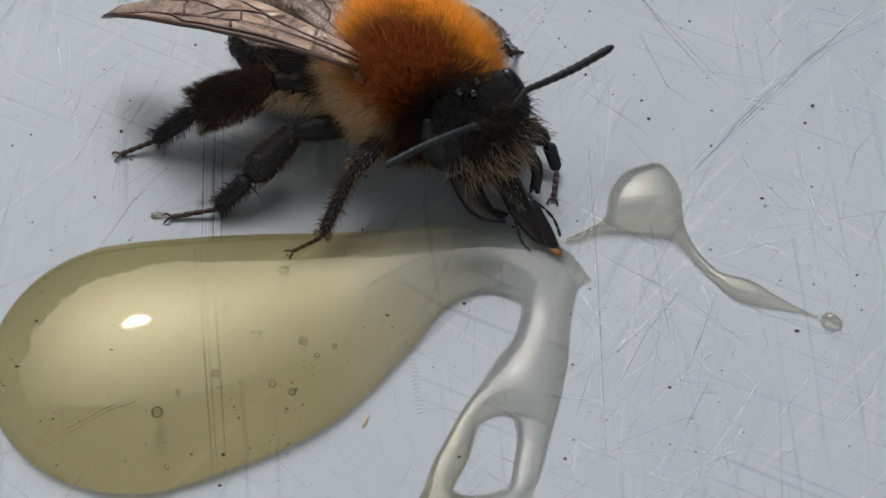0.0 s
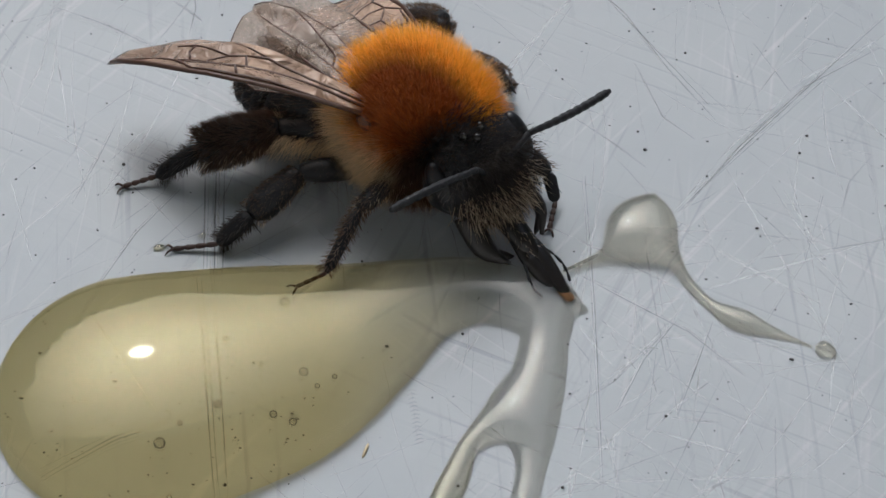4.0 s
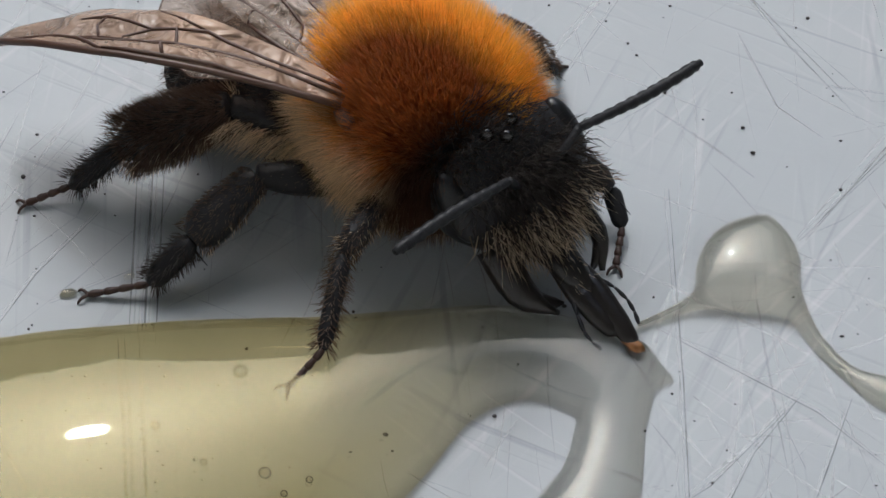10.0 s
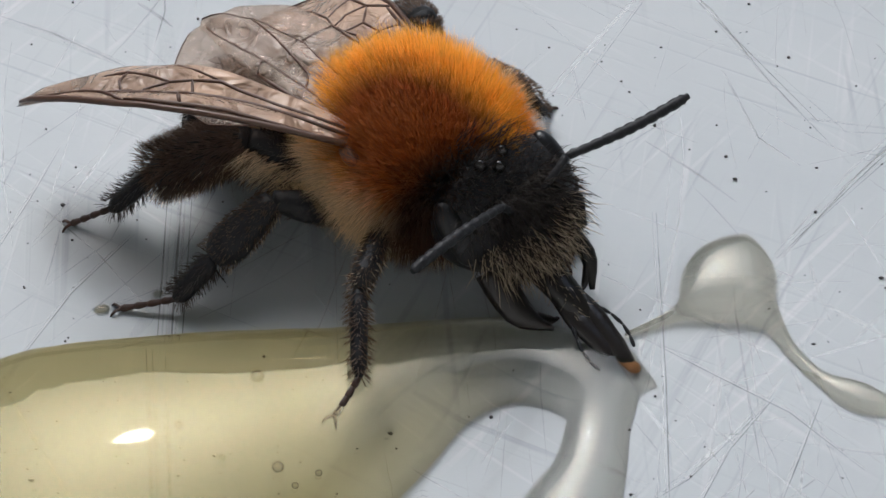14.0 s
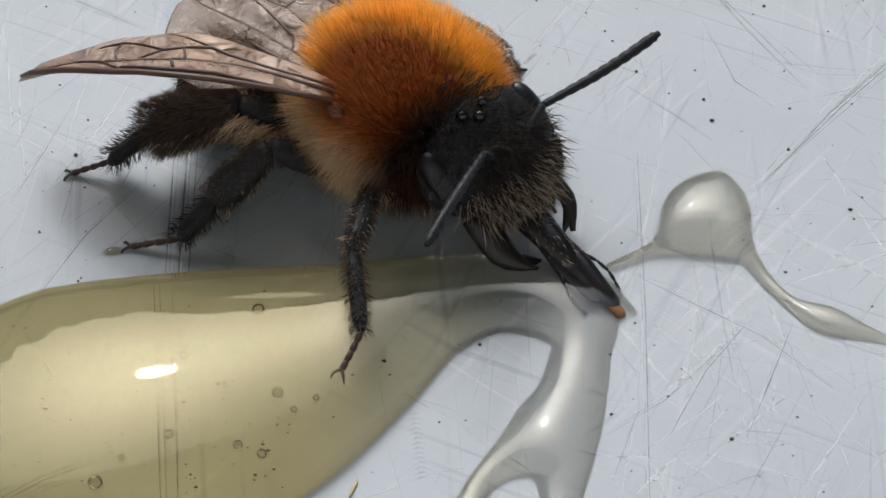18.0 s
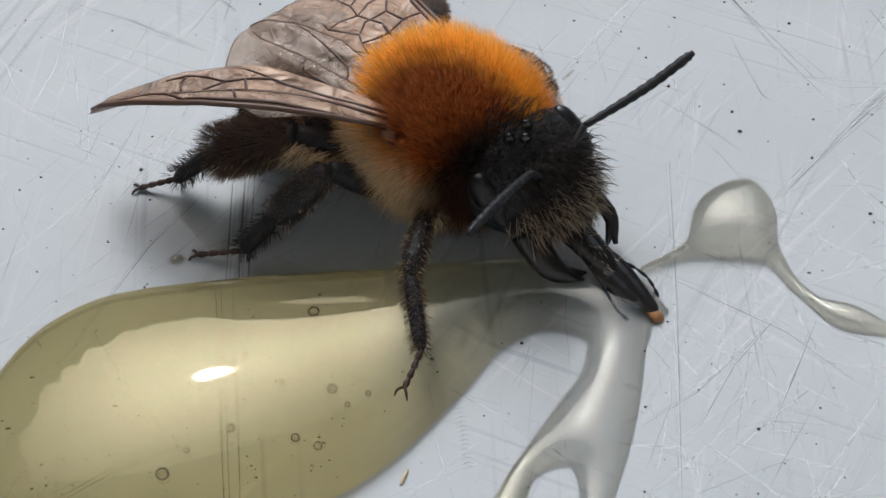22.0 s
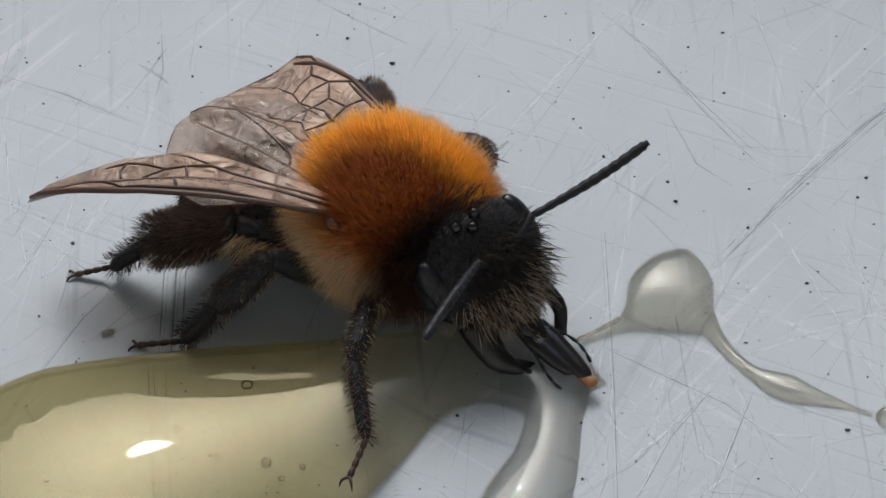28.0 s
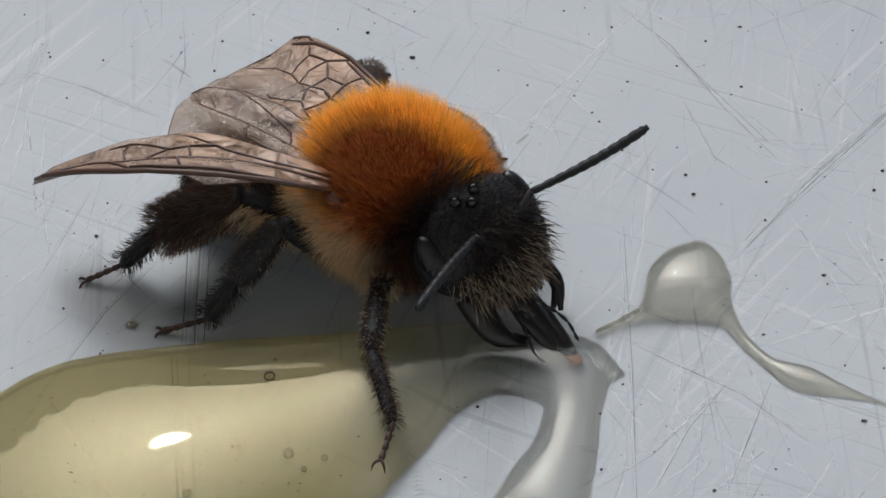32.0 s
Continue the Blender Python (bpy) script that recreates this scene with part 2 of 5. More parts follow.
def thorax_hair():
    """Orange on top and behind, a brown patch on the back, blackish brown in front with the near side's shade painted
    in, rust then cream on the flanks.
    """
    m, mul = hair_material("thorax_hair", (1, 1, 1), 0.6)
    nodes, links = m.node_tree.nodes, m.node_tree.links
    co, sep = nodes.new("ShaderNodeTexCoord"), nodes.new("ShaderNodeSeparateXYZ")
    links.new(co.outputs["Object"], sep.inputs[0])
    noise_ = nodes.new("ShaderNodeTexNoise")
    noise_.inputs["Scale"].default_value = 1100
    links.new(co.outputs["Object"], noise_.inputs["Vector"])

    def ranged(source, lo, hi, wobble=0.0008):
        add, rng_ = nodes.new("ShaderNodeMath"), nodes.new("ShaderNodeMapRange")
        add.operation, add.inputs[1].default_value = "MULTIPLY_ADD", wobble
        links.new(noise_.outputs["Fac"], add.inputs[0]), links.new(source, add.inputs[2])
        rng_.inputs["From Min"].default_value, rng_.inputs["From Max"].default_value = lo + wobble / 2, hi + wobble / 2
        links.new(add.outputs[0], rng_.inputs["Value"])
        return rng_.outputs[0]

    def mixed(fac, a, b):
        mix = nodes.new("ShaderNodeMixRGB")
        links.new(fac, mix.inputs[0])
        for k, v in ((1, a), (2, b)):
            if isinstance(v, tuple):
                mix.inputs[k].default_value = (*v, 1)
            else:
                links.new(v, mix.inputs[k])
        return mix.outputs[0]

    # cream reaches higher behind the wing roots
    lift = nodes.new("ShaderNodeMath")
    lift.operation, lift.inputs[1].default_value = "MULTIPLY_ADD", 0.3
    links.new(sep.outputs["X"], lift.inputs[0]), links.new(sep.outputs["Z"], lift.inputs[2])
    flank = mixed(ranged(lift.outputs[0], 0.0030, 0.0036), (0.88, 0.70, 0.46), (0.75, 0.26, 0.03))
    # a long brown field over the middle of the back, reaching to the head
    flat_, far = nodes.new("ShaderNodeVectorMath"), nodes.new("ShaderNodeVectorMath")
    flat_.operation, flat_.inputs[1].default_value = "MULTIPLY", (0.8, 1.0, 0.0)
    links.new(co.outputs["Object"], flat_.inputs[0])
    far.operation, far.inputs[1].default_value = "DISTANCE", (0.8 * 0.0008, -0.0004, 0.0)
    links.new(flat_.outputs[0], far.inputs[0])
    upper = mixed(ranged(far.outputs["Value"], 0.0013, 0.0020, 0.0005), (0.42, 0.13, 0.021), (0.92, 0.49, 0.035))
    patch = mixed(ranged(sep.outputs["Z"], 0.0029, 0.0035), flank, upper)
    # blackish brown towards the head, near-side shade in the colour; far shoulder stays lit
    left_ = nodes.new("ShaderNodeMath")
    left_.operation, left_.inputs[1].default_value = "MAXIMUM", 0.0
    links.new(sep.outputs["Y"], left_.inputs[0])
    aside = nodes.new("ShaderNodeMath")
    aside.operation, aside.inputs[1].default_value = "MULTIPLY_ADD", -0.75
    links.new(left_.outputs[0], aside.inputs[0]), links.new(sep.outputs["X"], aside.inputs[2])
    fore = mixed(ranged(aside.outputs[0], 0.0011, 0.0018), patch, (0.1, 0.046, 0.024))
    links.new(fore, mul.inputs[1])
    return m


THORAX_HAIR = thorax_hair()


def wing_membrane(name, colour, lo, hi):
    m, nodes, links, b = material(name)
    b.inputs["Roughness"].default_value = 0.2
    tone = nodes.new("ShaderNodeValToRGB")
    tone.color_ramp.elements[0].position, tone.color_ramp.elements[1].position = 0.3, 0.68
    tone.color_ramp.elements[0].color, tone.color_ramp.elements[1].color = (*[c * 0.55 for c in colour], 1), (*[min(0.9, c * 1.5) for c in colour], 1)
    n0 = nodes.new("ShaderNodeTexNoise")
    n0.inputs["Scale"].default_value, n0.inputs["Detail"].default_value = 650, 4
    links.new(n0.outputs["Fac"], tone.inputs[0])
    # browner towards the apex, blackish at the very tip
    far, reach, apex = nodes.new("ShaderNodeVectorMath"), nodes.new("ShaderNodeValToRGB"), nodes.new("ShaderNodeMixRGB")
    span = nodes.new("ShaderNodeMapRange")
    far.operation = "LENGTH"
    span.inputs["From Max"].default_value = 0.0084
    ramp = reach.color_ramp.elements
    ramp[0].position, ramp[0].color = 0.12, (1.08, 0.98, 0.91, 1)
    ramp[1].position, ramp[1].color = 0.93, (0.5, 0.45, 0.43, 1)
    tip = ramp.new(0.97)
    tip.color = (0.14, 0.12, 0.12, 1)
    apex.blend_type, apex.inputs[0].default_value = "MULTIPLY", 1
    links.new(far.outputs["Value"], span.inputs["Value"]), links.new(span.outputs[0], reach.inputs[0])
    links.new(tone.outputs[0], apex.inputs[1]), links.new(reach.outputs[0], apex.inputs[2]), links.new(apex.outputs[0], b.inputs["Base Color"])
    co, n1 = nodes.new("ShaderNodeTexCoord"), nodes.new("ShaderNodeTexNoise")
    n1.inputs["Scale"].default_value = 1500
    links.new(co.outputs["Object"], n1.inputs["Vector"]), links.new(co.outputs["Object"], n0.inputs["Vector"]), links.new(co.outputs["Object"], far.inputs[0])
    n1.inputs["Distortion"].default_value = 1.2
    bp = nodes.new("ShaderNodeBump")
    bp.inputs["Strength"].default_value, bp.inputs["Distance"].default_value = 1.0, 0.0004
    links.new(n1.outputs["Fac"], bp.inputs["Height"]), links.new(bp.outputs[0], b.inputs["Normal"])
    clear = nodes.new("ShaderNodeBsdfTransparent")
    clear.inputs[0].default_value = (0.86, 0.78, 0.72, 1)
    mix = nodes.new("ShaderNodeMixShader")
    amount = nodes.new("ShaderNodeMapRange")
    amount.inputs["To Min"].default_value, amount.inputs["To Max"].default_value = lo, hi
    links.new(n1.outputs["Fac"], amount.inputs["Value"]), links.new(amount.outputs[0], mix.inputs[0])
    links.new(clear.outputs[0], mix.inputs[1]), links.new(b.outputs[0], mix.inputs[2])
    links.new(mix.outputs[0], nodes["Material Output"].inputs["Surface"])
    return m


MEMBRANE = wing_membrane("smoky_wing", (0.63, 0.48, 0.38), 0.42, 0.85)
CLEAR_MEMBRANE = wing_membrane("clear_wing", (0.82, 0.77, 0.66), 0.1, 0.55)
VEIN = grained("wing_vein", (0.075, 0.036, 0.022), 0.4, vary=0.3, scale=3000)


def honey_material(name, strength=None):
    """Clear pale gold syrup: its colour deepens with the depth below its surface."""
    m, nodes, links, b = material(name)
    nodes.remove(b)
    co, sep = nodes.new("ShaderNodeTexCoord"), nodes.new("ShaderNodeSeparateXYZ")
    links.new(co.outputs["Object"], sep.inputs[0])
    depth, strong, amount = nodes.new("ShaderNodeMapRange"), nodes.new("ShaderNodeMapRange"), nodes.new("ShaderNodeMath")
    depth.inputs["From Min"].default_value, depth.inputs["From Max"].default_value = 0.0, 0.00004
    links.new(sep.outputs["Z"], depth.inputs["Value"])
    # the honey is watered down towards the runny strands
    strong.inputs["From Min"].default_value, strong.inputs["From Max"].default_value = -0.003, 0.002
    strong.inputs["To Min"].default_value, strong.inputs["To Max"].default_value = 1.0, 0.16
    links.new(sep.outputs["X"], strong.inputs["Value"])
    if strength is not None:
        strong.inputs["To Min"].default_value = strong.inputs["To Max"].default_value = strength
    amount.operation = "MULTIPLY"
    links.new(depth.outputs[0], amount.inputs[0]), links.new(strong.outputs[0], amount.inputs[1])
    tint = nodes.new("ShaderNodeValToRGB")
    tint.color_ramp.elements[0].color, tint.color_ramp.elements[1].color = (0.995, 0.995, 0.99, 1), (0.99, 0.905, 0.635, 1)
    links.new(amount.outputs[0], tint.inputs[0])
    glass = nodes.new("ShaderNodeBsdfGlass")
    glass.inputs["IOR"].default_value, glass.inputs["Roughness"].default_value = 1.44, 0.0
    links.new(tint.outputs[0], glass.inputs["Color"])
    skin, wrinkle = nodes.new("ShaderNodeTexNoise"), nodes.new("ShaderNodeBump")
    skin.inputs["Scale"].default_value, skin.inputs["Detail"].default_value, skin.inputs["Distortion"].default_value = 1100, 4, 0.6
    wrinkle.inputs["Strength"].default_value, wrinkle.inputs["Distance"].default_value = 0.3, 0.00001
    links.new(co.outputs["Object"], skin.inputs["Vector"]), links.new(skin.outputs["Fac"], wrinkle.inputs["Height"]), links.new(wrinkle.outputs[0], glass.inputs["Normal"])
    clear, body = nodes.new("ShaderNodeBsdfTransparent"), nodes.new("ShaderNodeMixShader")
    links.new(tint.outputs[0], clear.inputs[0])
    body.inputs[0].default_value = 0.84
    links.new(clear.outputs[0], body.inputs[1]), links.new(glass.outputs[0], body.inputs[2])
    # the clear half gets its share of gloss
    lw, p5, fr = nodes.new("ShaderNodeLayerWeight"), nodes.new("ShaderNodeMath"), nodes.new("ShaderNodeMath")
    lw.inputs["Blend"].default_value = 0.5
    p5.operation, p5.inputs[1].default_value = "POWER", 5.0
    fr.operation, fr.inputs[1].default_value, fr.inputs[2].default_value = "MULTIPLY_ADD", 0.16, 0.0
    links.new(lw.outputs["Facing"], p5.inputs[0]), links.new(p5.outputs[0], fr.inputs[0])
    gloss, mix = nodes.new("ShaderNodeBsdfGlossy"), nodes.new("ShaderNodeMixShader")
    gloss.inputs["Roughness"].default_value = 0.0
    gloss.inputs["Color"].default_value = (1, 1, 1, 1)
    links.new(fr.outputs[0], mix.inputs[0]), links.new(body.outputs[0], mix.inputs[1]), links.new(gloss.outputs[0], mix.inputs[2])
    links.new(mix.outputs[0], nodes["Material Output"].inputs["Surface"])
    return m


HONEY, PALE_HONEY = honey_material("honey"), honey_material("pale_honey", 0.26)
BUBBLE, _n, _l, _b = material("air_bubble")
_b.inputs["Transmission Weight"].default_value, _b.inputs["IOR"].default_value, _b.inputs["Roughness"].default_value = 1.0, 0.7, 0.0


def tray_material():
    """Pale grey-blue lacquered metal with faint smears and hair scratches."""
    m, nodes, links, b = material("grey_lacquer")
    co = nodes.new("ShaderNodeTexCoord")
    big, fine = nodes.new("ShaderNodeTexNoise"), nodes.new("ShaderNodeTexNoise")
    big.inputs["Scale"].default_value, big.inputs["Detail"].default_value = 130, 4
    fine.inputs["Scale"].default_value, fine.inputs["Detail"].default_value = 2600, 4
    for t in (big, fine):
        links.new(co.outputs["Object"], t.inputs["Vector"])
    col = nodes.new("ShaderNodeValToRGB")
    col.color_ramp.elements[0].position, col.color_ramp.elements[1].position = 0.3, 0.7
    col.color_ramp.elements[0].color, col.color_ramp.elements[1].color = (0.315, 0.34, 0.365, 1), (0.37, 0.39, 0.41, 1)
    links.new(big.outputs["Fac"], col.inputs[0])
    tone = col.outputs[0]
    def total_of(one, two):
        add = nodes.new("ShaderNodeMath")
        links.new(one, add.inputs[0]), links.new(two, add.inputs[1])
        return add.outputs[0]

    grooves = None
    # fine wiping marks in several directions, pale and dull
    for angle, long, wide, lo, hi, much, colour in (
        (50, 60, 3600, 0.61, 0.73, 0.45, (0.5, 0.485, 0.51, 1)), (-38, 90, 4500, 0.62, 0.74, 0.4, (0.5, 0.485, 0.51, 1)), (84, 60, 3300, 0.62, 0.74, 0.4, (0.5, 0.485, 0.51, 1)),
        (66, 70, 4000, 0.6, 0.71, 0.6, (0.24, 0.26, 0.29, 1)), (-25, 100, 5000, 0.6, 0.71, 0.55, (0.24, 0.26, 0.29, 1)), (95, 80, 3600, 0.6, 0.71, 0.55, (0.23, 0.25, 0.28, 1)),
    ):
        mp, st, th, mx = nodes.new("ShaderNodeMapping"), nodes.new("ShaderNodeTexNoise"), nodes.new("ShaderNodeMapRange"), nodes.new("ShaderNodeMixRGB")
        mp.vector_type = "TEXTURE"
        mp.inputs["Rotation"].default_value = (0, 0, radians(angle))
        mp.inputs["Scale"].default_value = (1 / long, 1 / wide, 1)
        mp.inputs["Location"].default_value = (angle * 0.01, long * 0.003, 0)
        st.inputs["Scale"].default_value, st.inputs["Detail"].default_value, st.inputs["Distortion"].default_value = 1.0, 2.0, 0.15
        th.inputs["From Min"].default_value, th.inputs["From Max"].default_value, th.inputs["To Max"].default_value = lo, hi, much
        links.new(co.outputs["Object"], mp.inputs[0]), links.new(mp.outputs[0], st.inputs["Vector"]), links.new(st.outputs["Fac"], th.inputs["Value"])
        patchy, here, wide_ = nodes.new("ShaderNodeMath"), nodes.new("ShaderNodeTexNoise"), nodes.new("ShaderNodeMapRange")
        here.inputs["Scale"].default_value = 160 + angle
        wide_.inputs["From Min"].default_value, wide_.inputs["From Max"].default_value = 0.42, 0.62
        links.new(co.outputs["Object"], here.inputs["Vector"]), links.new(here.outputs["Fac"], wide_.inputs["Value"])
        patchy.operation = "MULTIPLY"
        links.new(th.outputs[0], patchy.inputs[0]), links.new(wide_.outputs[0], patchy.inputs[1])
        links.new(patchy.outputs[0], mx.inputs[0]), links.new(tone, mx.inputs[1])
        mx.inputs[2].default_value = colour
        tone = mx.outputs[0]
        grooves = patchy.outputs[0] if grooves is None else total_of(grooves, patchy.outputs[0])
    links.new(tone, b.inputs["Base Color"])
    rg = nodes.new("ShaderNodeMapRange")
    rg.inputs["To Min"].default_value, rg.inputs["To Max"].default_value = 0.44, 0.54
    links.new(fine.outputs["Fac"], rg.inputs["Value"]), links.new(rg.outputs[0], b.inputs["Roughness"])
    bp = nodes.new("ShaderNodeBump")
    bp.inputs["Strength"].default_value, bp.inputs["Distance"].default_value = 0.25, 0.00001
    links.new(fine.outputs["Fac"], bp.inputs["Height"])
    dig = nodes.new("ShaderNodeBump")
    dig.invert = True
    dig.inputs["Strength"].default_value, dig.inputs["Distance"].default_value = 0.5, 0.000012
    links.new(grooves, dig.inputs["Height"]), links.new(bp.outputs[0], dig.inputs["Normal"]), links.new(dig.outputs[0], b.inputs["Normal"])
    return m


TRAY = tray_material()


def worn(m, scale, lo, hi):
    """Lets a mark fade and break along its course."""
    nodes, links = m.node_tree.nodes, m.node_tree.links
    co, n1, rg = nodes.new("ShaderNodeTexCoord"), nodes.new("ShaderNodeTexNoise"), nodes.new("ShaderNodeMapRange")
    n1.inputs["Scale"].default_value, n1.inputs["Detail"].default_value = scale, 5
    rg.inputs["From Min"].default_value, rg.inputs["From Max"].default_value = 0.35, 0.7
    rg.inputs["To Min"].default_value, rg.inputs["To Max"].default_value = lo, hi
    clear, mix = nodes.new("ShaderNodeBsdfTransparent"), nodes.new("ShaderNodeMixShader")
    links.new(co.outputs["Object"], n1.inputs["Vector"]), links.new(n1.outputs["Fac"], rg.inputs["Value"])
    links.new(rg.outputs[0], mix.inputs[0]), links.new(clear.outputs[0], mix.inputs[1])
    links.new(nodes["Principled BSDF"].outputs[0], mix.inputs[2])
    links.new(mix.outputs[0], nodes["Material Output"].inputs["Surface"])
    return m


SCRATCH_DARK = worn(grained("scratch_dull", (0.235, 0.255, 0.28), 0.5, vary=0.2, scale=1500), 900, 0.0, 0.3)
SMEAR = worn(grained("grey_smear", (0.25, 0.265, 0.285), 0.5, vary=0.3, scale=400), 500, 0.0, 0.1)
STAIN = worn(grained("yellow_stain", (0.46, 0.42, 0.3), 0.6, vary=0.3, scale=900), 1500, 0.0, 0.5)
SCORE = worn(grained("scored_lacquer", (0.2, 0.215, 0.235), 0.5, vary=0.3, scale=1500), 1600, 0.25, 0.7)
SCRATCH_LIGHT = worn(grained("scratch_bright", (0.72, 0.74, 0.76), 0.36, vary=0.2, scale=1500), 1200, 0.02, 0.36)
LEG_PAINT = grained("grey_steel", (0.3, 0.31, 0.32), 0.5)
WALL = grained("house_plaster", (0.78, 0.76, 0.73), 0.9, vary=0.2, scale=20)
HEDGE = grained("far_hedge", (0.05, 0.07, 0.04), 0.9, vary=0.5, scale=2)
PORCH = grained("porch_boards", (0.55, 0.53, 0.5), 0.8, vary=0.3, scale=20)
LAWN = grained("lawn", (0.06, 0.085, 0.04), 0.95, vary=0.4, scale=6)

# ---- the place ----
def slab(x0, y0, z0, x1, y1, z1):
    v = [(x, y, z) for x in (x0, x1) for y in (y0, y1) for z in (z0, z1)]
    return np.array(v, float), [[0, 1, 3, 2], [4, 6, 7, 5], [0, 4, 5, 1], [2, 3, 7, 6], [0, 2, 6, 4], [1, 5, 7, 3]]


table = tagged(part("table_top", slab(-700, -250, -12, 700, 450, 0), TRAY, smooth=False), "pale grey scratched lacquered metal table top", "table", kind="structure")
tagged(part("ground", slab(-60000, -3000, -760, 60000, 60000, -750), LAWN, smooth=False), "lawn far below the table", "ground", kind="structure")
tagged(part("wall_house", slab(-9000, -900, -750, 9000, -600, 6000), WALL, smooth=False), "plain pale plastered house wall behind the viewer", "wall", kind="structure")


def tree_line():
    """A thick belt of far trees round the garden, its top uneven."""
    verts, faces, n = [], [], 220
    for k in range(n + 1):
        a = radians(-115 + 230 * k / n)
        side = min(1.0, abs(a) / radians(70))
        top = 3900 + 5600 * side ** 1.5 + 1500 * noise.noise(Vector((k * 0.09, 3.1, 0))) + 700 * noise.noise(Vector((k * 0.45, 9.7, 0)))
        for r in (8000, 8900):
            for z in (-750, top):
                verts.append((r * math.sin(a), r * math.cos(a), z))
    for k in range(n):
        i = 4 * k
        faces += [[i, i + 4, i + 5, i + 1], [i + 2, i + 3, i + 7, i + 6], [i + 1, i + 5, i + 7, i + 3]]
    faces += [[0, 1, 3, 2], [4 * n, 4 * n + 2, 4 * n + 3, 4 * n + 1]]
    return verts, faces


tagged(part("backdrop", tree_line(), HEDGE, smooth=False), "belt of far dark trees round the garden", "backdrop", kind="structure")
tagged(part("ceiling", slab(-4000, -650, 2200, 4000, 680, 2300), PORCH, smooth=False), "plain pale boarded porch roof overhead", "ceiling", kind="structure")
table_leg = slab(-20, -20, -750, 20, 20, -12)
for x, y in ((-650, -200), (650, -200), (-650, 400), (650, 400)):
    part("table_leg", (table_leg[0] + (x, y, 0), table_leg[1]), LEG_PAINT, table, smooth=False)


# ---- honey ----
def field(strokes, x, y, soft):
    """Signed distance to a set of smooth strokes through (x, y, radius), softly joined to each other."""
    total = None
    for stroke in strokes:
        pts = [np.array(p, float) for p in stroke]
        n, fine = len(pts), []
        for i in range(n - 1):
            p0, p1, p2, p3 = pts[max(i - 1, 0)], pts[i], pts[i + 1], pts[min(i + 2, n - 1)]
            for u in np.linspace(0, 1, 6, endpoint=False):
                fine.append(0.5 * (2 * p1 + (p2 - p0) * u + (2 * p0 - 5 * p1 + 4 * p2 - p3) * u * u + (3 * p1 - p0 - 3 * p2 + p3) * u ** 3))
        fine.append(pts[-1])
        own = None
        for (ax, ay, ar), (bx, by, br) in zip(fine, fine[1:]):
            dx, dy = bx - ax, by - ay
            u = np.clip(((x - ax) * dx + (y - ay) * dy) / (dx * dx + dy * dy + 1e-12), 0, 1)
            d = np.hypot(x - ax - u * dx, y - ay - u * dy) - np.maximum(ar + (br - ar) * u, 0.03)
            own = d if own is None else np.minimum(own, d)
        total = own if total is None else -soft * np.logaddexp(-total / soft, -own / soft)
    return total


